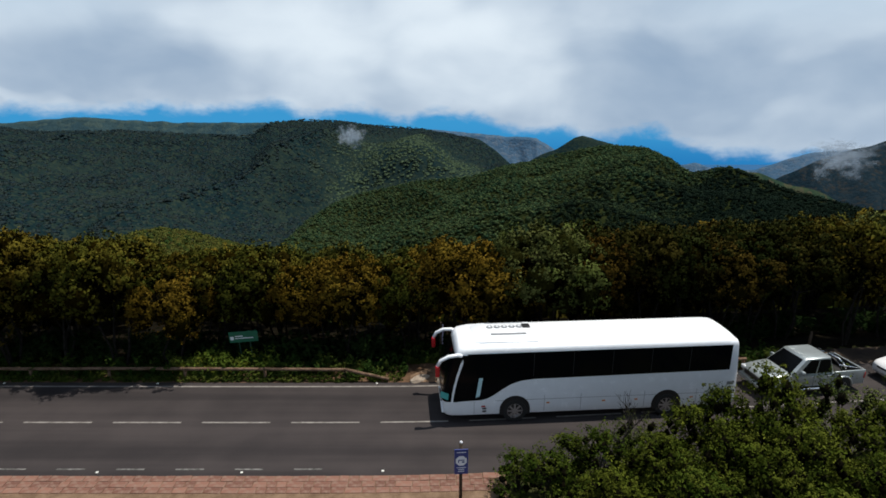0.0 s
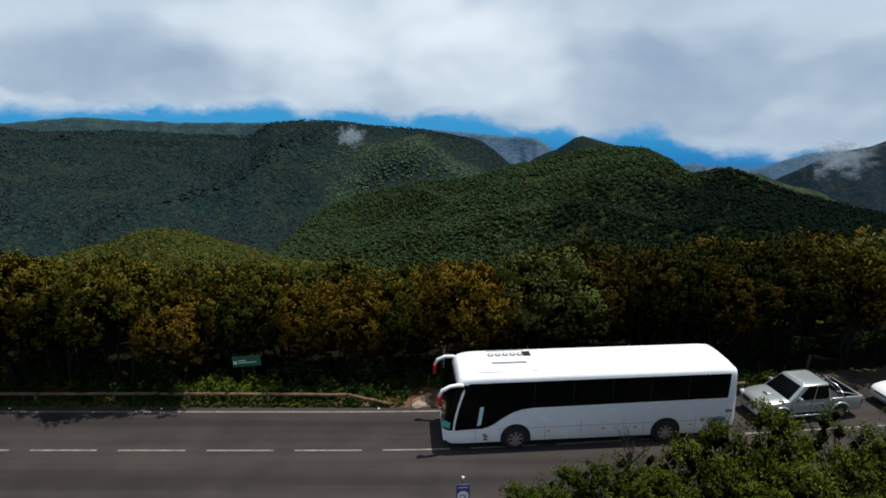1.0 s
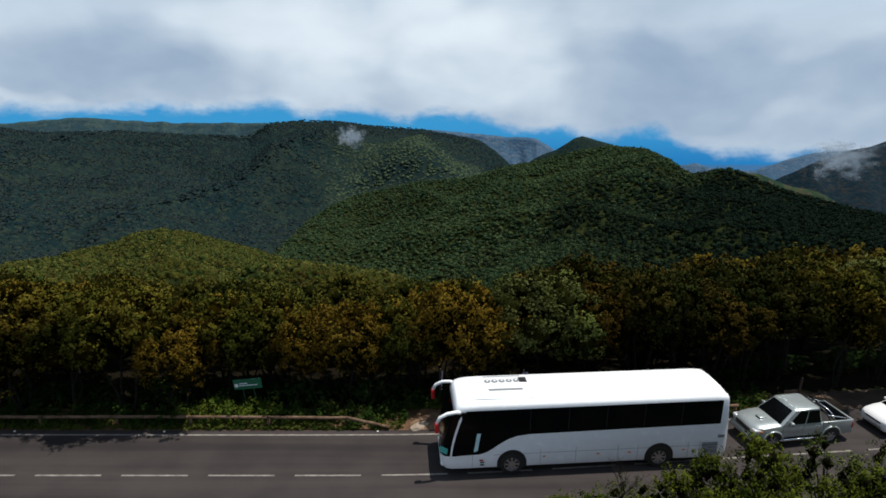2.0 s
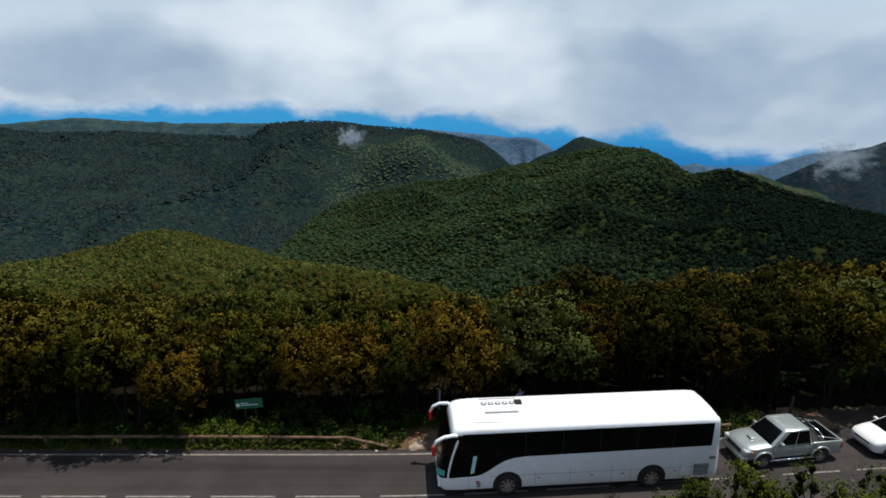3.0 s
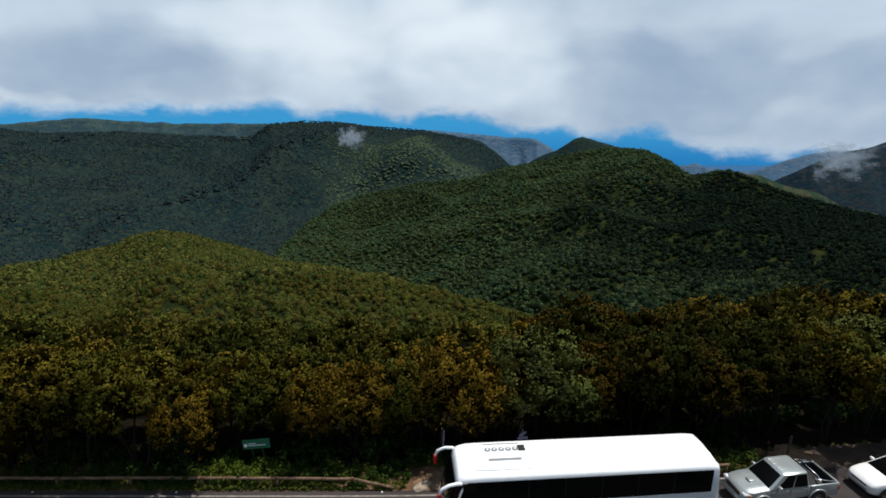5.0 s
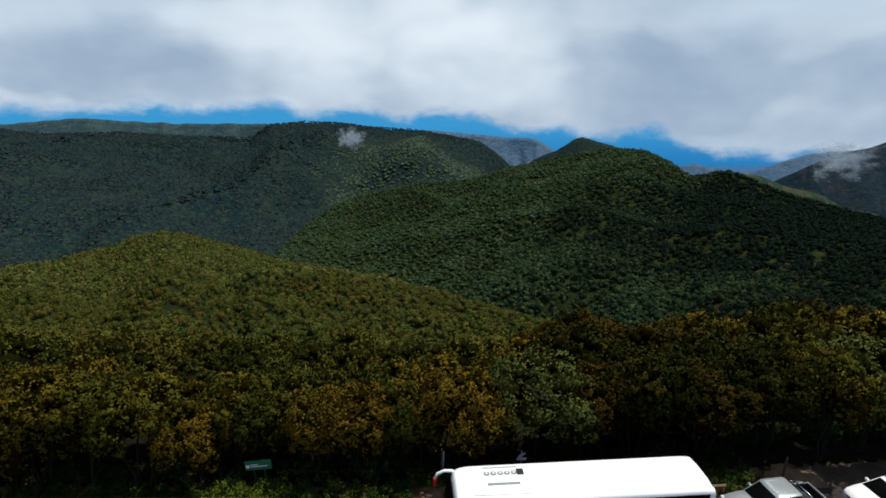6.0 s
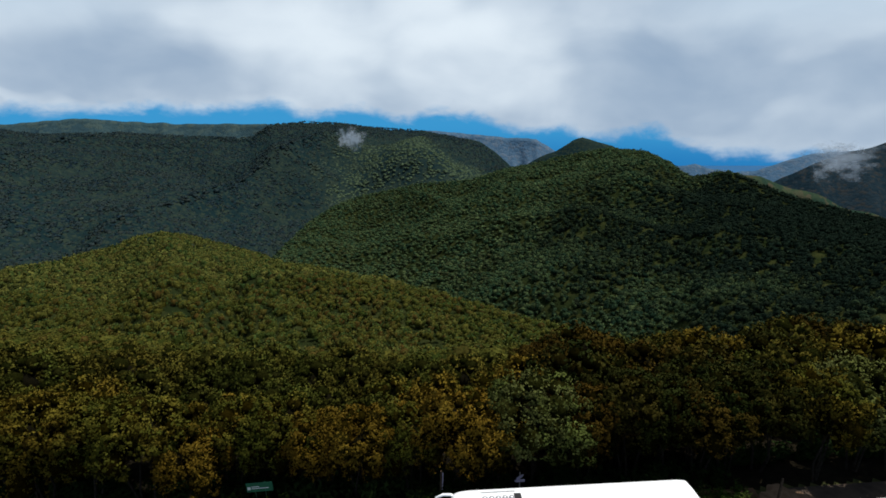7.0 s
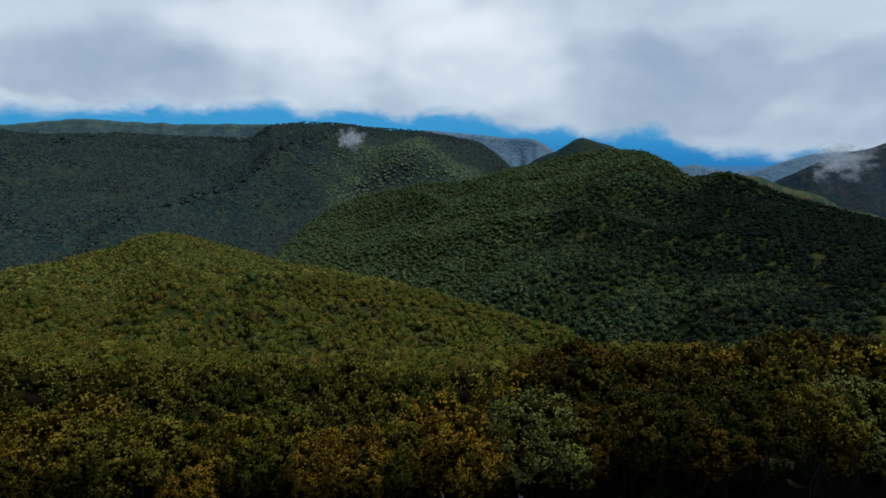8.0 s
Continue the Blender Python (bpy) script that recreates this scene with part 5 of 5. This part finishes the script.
        add_box(bm, 11.7, 11.98, y, y + sgn * 0.01, 1.32, 1.46, 0.004)
        part("lettering", bm, GREY_TRIM, root, "small grey lettering block")
        for x in (2.9, 9.2):
            add_arch(root, x, y + sgn * 0.002, 0.62, sgn)
            add_wheel(root, x, sgn * (HW - 0.12), 0.5, 0.3, sgn, 8)
        # headlamp and fog lamp
        bm = bmesh.new()
        add_box(bm, -0.03, 0.22, sgn * 0.80 - 0.16, sgn * 0.80 + 0.16, 0.66, 0.84, 0.04, pose(0.0, 0, 0, 0, 0, sgn * -14))
        part("headlamp", bm, CLEAR_LAMP, root)
        # mirror on a curved arm
        bm = bmesh.new()
        y0 = sgn * 1.12
        tube(bm, [(0.85, y0, 2.93), (0.55, y0 + sgn * 0.10, 3.02), (0.2, y0 + sgn * 0.16, 3.0), (-0.1, y0 + sgn * 0.18, 2.85), (-0.22, y0 + sgn * 0.18, 2.62)], [0.085, 0.08, 0.075, 0.075, 0.07], 10)
        mirror = part("mirror", bm, COACH_WHITE, root, "white mirror arm with red housing", smooth=True)
        bm = bmesh.new()
        add_box(bm, -0.31, -0.14, y0 + sgn * 0.18 - 0.10, y0 + sgn * 0.18 + 0.10, 2.18, 2.64, 0.05)
        part("mirror_housing", bm, RED_LAMP, mirror, "red mirror housing")
        # tail lamp
        bm = bmesh.new()
        add_box(bm, 12.02, 12.2, sgn * 1.05 - 0.07, sgn * 1.05 + 0.07, 0.8, 1.5, 0.02)
        part("tail_lamp", bm, RED_LAMP, root)
    bm = bmesh.new()
    add_box(bm, 11.90, 12.02, -0.95, 0.95, 1.9, 2.8, 0.02, pose(0.03, 0, 0, 0, 0, 0))
    part("rear_window", bm, GLASS, root)
    for sgn in (-1, 1):
        bm = bmesh.new()
        add_box(bm, 12.16, 12.225, sgn * 0.62 - 0.3, sgn * 0.62 + 0.3, 0.78, 0.9, 0.01)
        part("rear_reflector", bm, AMBER, root, "amber reflector strip")
        bm = bmesh.new()
        add_box(bm, 11.86, 12.03, sgn * 1.0 - 0.1, sgn * 1.0 + 0.1, 2.86, 2.98, 0.02)
        part("top_marker", bm, RED_LAMP, root, "red marker lamp")
    bm = bmesh.new()
    add_box(bm, -0.035, 0.5, -0.98, 0.98, 0.34, 0.47, 0.05)
    part("bumper", bm, COACH_WHITE, root)
    bm = bmesh.new()
    add_box(bm, -0.035, 0.1, -0.45, 0.45, 0.56, 0.66, 0.02)
    part("front_grille", bm, BLACK_TRIM, root)
    # roof pod with fans, hatches and seams
    bm = bmesh.new()
    sect = [(-0.93, 3.20), (-0.90, 3.38), (-0.78, 3.45), (0.78, 3.45), (0.90, 3.38), (0.93, 3.20)]
    loft(bm, [[(x, y * k, 3.2 + (z - 3.2) * h) for y, z in sect] for x, k, h in ((1.15, 0.86, 0.35), (1.32, 0.94, 0.8), (1.6, 1.0, 1.0), (3.75, 1.0, 1.0), (3.82, 0.99, 0.9))])
    pod = smooth_by_angle(part("roof_pod", bm, COACH_WHITE, root, "raised white air conditioning pod"), 35)
    for k in range(5):
        bm = bmesh.new()
        x = 2.05 + k * 0.31
        bmesh.ops.create_cone(bm, cap_ends=True, segments=20, radius1=0.14, radius2=0.125, depth=0.03, matrix=pose(x, 0.36, 3.464))
        fan = part("fan", bm, GREY_TRIM, pod, "round grey ventilator")
        bm = bmesh.new()
        bmesh.ops.create_cone(bm, cap_ends=True, segments=14, radius1=0.055, radius2=0.045, depth=0.02, matrix=pose(x, 0.36, 3.488))
        part("fan_hub", bm, COACH_WHITE, fan)
    for x0, x1, y0, y1, mt, z in ((2.0, 3.45, -0.42, -0.26, GREY_TRIM, 3.452), (1.9, 3.5, 0.72, 0.77, GREY_TRIM, 3.452), (3.42, 3.74, 0.2, 0.6, BLACK_TRIM, 3.46)):
        bm = bmesh.new()
        add_box(bm, x0, x1, y0, y1, z - 0.01, z + 0.012, 0.004)
        part("vent", bm, mt, pod)
    for x0, x1, y0, y1 in ((9.0, 9.75, -0.38, 0.34), (6.6, 7.3, -0.35, 0.35)):
        bm = bmesh.new()
        add_box(bm, x0, x1, y0, y1, 3.33, 3.385, 0.02)
        part("roof_hatch", bm, COACH_WHITE, root, "white roof hatch")
    for sgn in (-1, 1):
        bm = bmesh.new()
        add_box(bm, 4.5, 11.7, sgn * 0.9 - 0.03, sgn * 0.9 + 0.03, 3.30, 3.345, 0.02)
        part("roof_rail", bm, COACH_WHITE, root)
    bm = bmesh.new()
    add_box(bm, 11.95, 12.0, -1.0, 1.0, 3.2, 3.3, 0.01)
    part("roof_seam", bm, BLACK_TRIM, root)


coach()


def body_rings(rows, half):
    """Rings across a car body: rows of x, bottom, top, half width; half: fractions of width and height."""
    out = []
    for x, zb, zt, hw in rows:
        right = [(x, -hw * f, zb + (zt - zb) * g) for f, g in half]
        out.append(right + [(x, -y, z) for x, y, z in reversed(right)])
    return out


def patch(bm, quad, u0, u1, v0, v1, off, thick=0.012):
    """A plate on part of a four-cornered face (bottom front, bottom rear, top rear, top front)."""
    a, b, c, d = [Vector(p) for p in quad]
    nrm = (b - a).cross(d - a).normalized() * off

    def at(u, v):
        return (a.lerp(b, u)).lerp(d.lerp(c, u), v) + nrm
    plate(bm, [at(u0[0], v0), at(u1[0], v0), at(u1[1], v1), at(u0[1], v1)], nrm.normalized() * thick if off else (0, 0, 0))


LOWER = [(0.80, 0.0), (0.94, 0.10), (1.0, 0.32), (1.0, 0.55), (0.985, 0.75), (0.95, 0.90), (0.86, 0.975), (0.45, 1.0)]


def cabin(root, base, top, zb, zt, wb, wt, mat, roof_mat=None):
    """Roof and pillars: base and top give the front and rear x; returns the faces for the panes."""
    bm = bmesh.new()
    (xa, xd), (xb, xc) = base, top
    rings = []
    for k in range(9):
        f = k / 8
        bulge = math.sin(math.pi * min(1, f * 1.0)) * 0.0
        z = zb + (zt - zb) * f
        x0, x1 = xa + (xb - xa) * f + bulge, xd + (xc - xd) * f - bulge
        w = wb + (wt - wb) * f
        c = 0.10
        r = [(x0 + c, -w, z), (x1 - c, -w, z), (x1, -w + c, z), (x1, w - c, z), (x1 - c, w, z), (x0 + c, w, z), (x0, w - c, z), (x0, -w + c, z)]
        rings.append(r)
    x0, x1, w = xb, xc, wt
    for g, dz in ((0.06, 0.03), (0.16, 0.05), (0.4, 0.062)):
        c = 0.10
        rings.append([(x0 + g + c, -w + g, zt + dz), (x1 - g - c, -w + g, zt + dz), (x1 - g, -w + g + c, zt + dz), (x1 - g, w - g - c, zt + dz), (x1 - g - c, w - g, zt + dz), (x0 + g + c, w - g, zt + dz), (x0 + g, w - g - c, zt + dz), (x0 + g, -w + g + c, zt + dz)])
    vr = [[bm.verts.new(p) for p in r] for r in rings]
    for a, b in zip(vr, vr[1:]):
        for k in range(8):
            bm.faces.new((a[k], a[(k + 1) % 8], b[(k + 1) % 8], b[k]))
    bm.faces.new(vr[-1])
    bm.faces.new(list(reversed(vr[0])))
    bmesh.ops.recalc_face_normals(bm, faces=bm.faces)
    smooth_by_angle(part("cabin", bm, mat, root), 30)
    near = [(xa, -wb, zb), (xd, -wb, zb), (xc, -wt, zt), (xb, -wt, zt)]
    far = [(xd, wb, zb), (xa, wb, zb), (xb, wt, zt), (xc, wt, zt)]
    front = [(xa, wb, zb), (xa, -wb, zb), (xb, -wt, zt), (xb, wt, zt)]
    rear = [(xd, -wb, zb), (xd, wb, zb), (xc, wt, zt), (xc, -wt, zt)]
    return near, far, front, rear


def pane(root, name, quad, u0, u1, v0, v1, mat=None, label=""):
    bm = bmesh.new()
    patch(bm, quad, u0, u1, v0, v1, 0.004)
    part(name, bm, mat or GLASS, root, label)


def box_part(root, name, x0, x1, y0, y1, z0, z1, mat, bevel=0.02, label="", m=None):
    bm = bmesh.new()
    add_box(bm, x0, x1, y0, y1, z0, z1, bevel, m)
    return smooth_by_angle(part(name, bm, mat, root, label), 50)


def side_details(root, hw, zs, xs, mat):
    """Door joints, handles and sills on both sides."""
    for sgn in (-1, 1):
        y = sgn * hw
        for x in xs:
            box_part(root, "door_joint", x - 0.006, x + 0.006, min(y, y + sgn * 0.006), max(y, y + sgn * 0.006), zs[0], zs[1], BLACK_TRIM, 0)
        for x in xs[1:]:
            box_part(root, "door_handle", x - 0.24, x - 0.06, min(y, y + sgn * 0.03), max(y, y + sgn * 0.03), zs[1] - 0.14, zs[1] - 0.09, mat, 0.008)


def pickup():
    root = empty("pickup_truck", pose(13.75, 22.2, 0, 0, 0, 8.5) @ Matrix.Diagonal((0.94, 0.94, 0.94, 1)), "silver double cab pickup truck on the asphalt road", "pickup truck")
    hw = 0.90
    bm = bmesh.new()
    rows = [(0.0, 0.48, 0.84, 0.56), (0.04, 0.44, 0.93, 0.68), (0.12, 0.41, 1.0, 0.77), (0.26, 0.40, 1.06, 0.84), (0.5, 0.40, 1.11, 0.88), (0.9, 0.42, 1.155, hw), (1.35, 0.42, 1.19, hw), (1.6, 0.42, 1.19, hw), (2.4, 0.42, 1.18, hw), (3.56, 0.42, 1.17, hw)]
    loft(bm, body_rings(rows, LOWER))
    smooth_by_angle(part("body", bm, SILVER, root), 38)
    near, far, front, rear = cabin(root, (1.30, 3.58), (2.06, 3.44), 1.14, 1.82, 0.865, 0.71, SILVER)
    pane(root, "windscreen", front, (0.06, 0.07), (0.94, 0.93), 0.06, 0.93, None, "dark sloping windscreen")
    pane(root, "rear_window", rear, (0.1, 0.1), (0.9, 0.9), 0.2, 0.85)
    for q, flip in ((near, False), (far, True)):
        a = [(0.165, 0.24), (0.555, 0.54), (0.585, 0.57), (0.93, 0.935)]
        for (l0, l1), (r0, r1) in ((a[0], a[1]), (a[2], a[3])):
            # the panes' slanted front follows the screen pillar
            if flip:
                pane(root, "side_window", q, (1 - r0, 1 - r1), (1 - l0, 1 - l1), 0.05, 0.92)
            else:
                pane(root, "side_window", q, (l0, l1), (r0, r1), 0.05, 0.92)
    side_details(root, hw - 0.004, (0.5, 1.12), (1.45, 2.5, 3.42), CHROME)
    # load bed with dark liner
    for y0, y1 in ((-hw, -hw + 0.09), (hw - 0.09, hw)):
        box_part(root, "bed_side", 3.58, 5.2, y0, y1, 0.45, 1.17, SILVER, 0.03)
    box_part(root, "tailgate", 5.14, 5.22, -hw + 0.05, hw - 0.05, 0.5, 1.15, SILVER, 0.02)
    box_part(root, "bed_floor", 3.58, 5.15, -hw + 0.08, hw - 0.08, 0.55, 0.66, BLACK_TRIM, 0)
    for y0, y1 in ((-hw + 0.092, -hw + 0.12), (hw - 0.12, hw - 0.092)):
        box_part(root, "bed_liner", 3.6, 5.12, y0, y1, 0.66, 1.15, BLACK_TRIM, 0.004, "black liner of the load bed")
    box_part(root, "bed_liner", 5.10, 5.135, -hw + 0.13, hw - 0.13, 0.66, 1.13, BLACK_TRIM, 0.004, "black liner of the load bed")
    for x, bar in ((3.7, BLACK_TRIM), (3.95, CHROME)):
        bm = bmesh.new()
        tube(bm, [(x + 0.35, -0.78, 1.1), (x + 0.1, -0.74, 1.5), (x, -0.6, 1.66), (x, 0.6, 1.66), (x + 0.1, 0.74, 1.5), (x + 0.35, 0.78, 1.1)], 0.035, 8)
        part("roll_bar", bm, bar, root, "curved roll bar over the load bed", smooth=True)
    for sgn in (-1, 1):
        bm = bmesh.new()
        tube(bm, [(3.8, sgn * 0.78, 1.46), (4.4, sgn * 0.8, 1.34), (5.05, sgn * 0.8, 1.19)], 0.03, 8)
        part("side_bar", bm, CHROME, root, smooth=True)
        bm = bmesh.new()
        tube(bm, [(1.35, sgn * 0.92, 0.40), (3.7, sgn * 0.92, 0.40)], 0.055, 8)
        part("side_step", bm, CHROME, root, "chrome side step", smooth=True)
        for x in (0.98, 4.06):
            add_arch(root, x, sgn * (hw + 0.002), 0.47, sgn)
            add_wheel(root, x, sgn * (hw - 0.10), 0.385, 0.26, sgn, 6)
            bm = bmesh.new()
            pts = [(x + 0.5 * math.cos(math.pi * k / 12), sgn * (hw + 0.01), 0.40 + 0.5 * math.sin(math.pi * k / 12)) for k in range(13)]
            tube(bm, pts, 0.05, 8)
            part("fender_flare", bm, SILVER, root, smooth=True)
        box_part(root, "headlamp", 0.02, 0.34, sgn * 0.70 - 0.14, sgn * 0.70 + 0.14, 0.80, 0.99, CLEAR_LAMP, 0.05, "", pose(0, 0, 0, 0, 0, 0))
        box_part(root, "indicator", 0.30, 0.42, sgn * 0.80 - 0.08, sgn * 0.80 + 0.075, 0.82, 0.95, AMBER, 0.03, "amber indicator")
        box_part(root, "mirror", 1.72, 1.86, sgn * 0.98 - 0.12, sgn * 0.98 + 0.12, 1.18, 1.38, SILVER, 0.05)
        box_part(root, "tail_lamp", 5.08, 5.23, sgn * 0.84 - 0.06, sgn * 0.84 + 0.065, 0.72, 1.04, RED_LAMP, 0.02)
        for k in range(3):
            box_part(root, "roof_rib", 2.12, 3.25, sgn * (0.14 + 0.18 * k) - 0.03, sgn * (0.14 + 0.18 * k) + 0.03, 1.852, 1.878, SILVER, 0.008)
    box_part(root, "grille", -0.02, 0.1, -0.5, 0.5, 0.70, 0.92, BLACK_TRIM, 0.03)
    box_part(root, "front_bumper", -0.08, 0.22, -0.84, 0.84, 0.40, 0.62, SILVER, 0.06)
    box_part(root, "rear_bumper", 5.18, 5.34, -0.8, 0.8, 0.44, 0.58, CHROME, 0.03)
    box_part(root, "bonnet_scoop", 0.74, 1.12, -0.17, 0.17, 1.13, 1.215, SILVER, 0.035)
    box_part(root, "scoop_mouth", 0.725, 0.76, -0.13, 0.13, 1.16, 1.2, BLACK_TRIM, 0.005)


pickup()


def hatchback():
    root = empty("hatchback_car", pose(20.3, 22.95, 0, 0, 0, 7.0), "white hatchback car with dark glass roof on the road", "car")
    hw = 0.84
    bm = bmesh.new()
    rows = [(0.0, 0.34, 0.66, 0.60), (0.07, 0.26, 0.74, 0.72), (0.25, 0.22, 0.82, 0.80), (0.7, 0.20, 0.92, hw), (1.15, 0.20, 0.99, hw), (2.2, 0.20, 0.98, hw), (3.2, 0.22, 0.99, hw), (3.7, 0.26, 0.97, 0.81), (3.92, 0.32, 0.90, 0.74), (3.97, 0.36, 0.80, 0.68)]
    loft(bm, body_rings(rows, LOWER))
    smooth_by_angle(part("body", bm, CAR_WHITE, root), 38)
    near, far, front, rear = cabin(root, (0.98, 3.88), (1.85, 3.35), 0.93, 1.39, 0.77, 0.60, CAR_WHITE)
    pane(root, "windscreen", front, (0.05, 0.06), (0.95, 0.94), 0.05, 0.95, None, "dark sloping windscreen")
    pane(root, "rear_window", rear, (0.1, 0.12), (0.9, 0.88), 0.3, 0.9)
    for q, flip in ((near, False), (far, True)):
        for (l0, l1), (r0, r1) in (((0.17, 0.27), (0.50, 0.49)), ((0.52, 0.51), (0.83, 0.80))):
            if flip:
                pane(root, "side_window", q, (1 - r0, 1 - r1), (1 - l0, 1 - l1), 0.05, 0.92)
            else:
                pane(root, "side_window", q, (l0, l1), (r0, r1), 0.05, 0.92)
    box_part(root, "glass_roof", 2.0, 2.95, -0.5, 0.5, 1.435, 1.462, GLASS, 0.008, "dark panoramic glass roof")
    side_details(root, hw - 0.004, (0.36, 0.9), (1.25, 2.15, 3.0), CAR_WHITE)
    for sgn in (-1, 1):
        for x in (0.75, 3.2):
            add_arch(root, x, sgn * (hw + 0.002), 0.37, sgn)
            add_wheel(root, x, sgn * (hw - 0.09), 0.31, 0.2, sgn, 7)
        box_part(root, "headlamp", 0.06, 0.46, sgn * 0.62 - 0.13, sgn * 0.62 + 0.13, 0.62, 0.76, CLEAR_LAMP, 0.04, "", pose(0, 0, 0, 0, 0, sgn * -8))
        box_part(root, "mirror", 1.42, 1.56, sgn * 0.9 - 0.1, sgn * 0.9 + 0.1, 0.94, 1.08, CAR_WHITE, 0.04)
        box_part(root, "tail_lamp", 3.84, 3.965, sgn * 0.66 - 0.12, sgn * 0.66 + 0.12, 0.72, 0.9, RED_LAMP, 0.03)
    box_part(root, "grille", -0.02, 0.06, -0.42, 0.42, 0.56, 0.64, BLACK_TRIM, 0.02)
    box_part(root, "air_intake", 0.0, 0.06, -0.5, 0.5, 0.32, 0.44, BLACK_TRIM, 0.02)


hatchback()


# ---------------------------------------------------------------- low clouds
def cloud_puff(name, x, y, z, sx, sy, sz, seed, thick, label):
    """A small cloud: soft slices through an uneven puff."""
    mat, n = material("cloud_vapour")
    pos = n.add("ShaderNodeTexCoord").outputs["Object"]
    far = n.add("ShaderNodeVectorMath", {0: pos}, operation="LENGTH").outputs["Value"]
    wob = n.noise(n.add("ShaderNodeVectorMath", {0: pos, 1: (seed, seed * 2.0, 0.0)}, operation="ADD").outputs[0], 2.4, 6.0, 0.62)
    dens = n.m("SUBTRACT", n.m("MULTIPLY_ADD", wob, 2.3, -0.42), n.m("MULTIPLY", far, 1.05))
    dens = n.m("MULTIPLY", n.step(dens, 0.0, 0.75), thick)
    dif0 = n.add("ShaderNodeBsdfDiffuse", {"Color": rgb(0.80, 0.83, 0.87)})
    thru = n.add("ShaderNodeBsdfTranslucent", {"Color": rgb(0.80, 0.83, 0.87)})
    dif = n.add("ShaderNodeMixShader", {0: 0.5, 1: dif0.outputs[0], 2: thru.outputs[0]})
    clear = n.add("ShaderNodeBsdfTransparent")
    mx = n.add("ShaderNodeMixShader", {0: dens, 1: clear.outputs[0], 2: dif.outputs[0]})
    n.add("ShaderNodeOutputMaterial", {0: mx.outputs[0]})
    vs, fs = [], []
    for k in range(2):
        yy = -0.2 + 0.4 * k
        g = np.linspace(-1, 1, 9)
        gx, gz = np.meshgrid(g, g)
        b = len(vs) * 81
        vs.append(np.stack([gx, yy + 0.12 * np.sin(3 * gx + k) * np.cos(2 * gz), gz], -1).reshape(-1, 3))
        i, j = np.meshgrid(np.arange(8), np.arange(8), indexing="ij")
        fs.append((b + np.stack([i * 9 + j, i * 9 + j + 1, (i + 1) * 9 + j + 1, (i + 1) * 9 + j], -1)).reshape(-1, 4))
    ob = mesh_ob(name, np.vstack(vs), np.vstack(fs), mat, smooth=True)
    ob.matrix_world = pose(x, y, z) @ Matrix.Diagonal((sx, sy, sz, 1))
    tagged(ob, label, "cloud", "low clouds")


cloud_puff("low_cloud", -300, 1840, -140, 66, 40, 60, 1.0, 0.9, "small white wisp of cloud on the high ridge")
cloud_puff("low_cloud", 1600, 2250, -272, 190, 50, 110, 4.0, 0.8, "thin grey wisp of cloud on the dark mountain")
cloud_puff("low_cloud", 1500, 2100, -222, 230, 40, 70, 7.0, 0.45, "ragged pale cloud over the mountain's top")
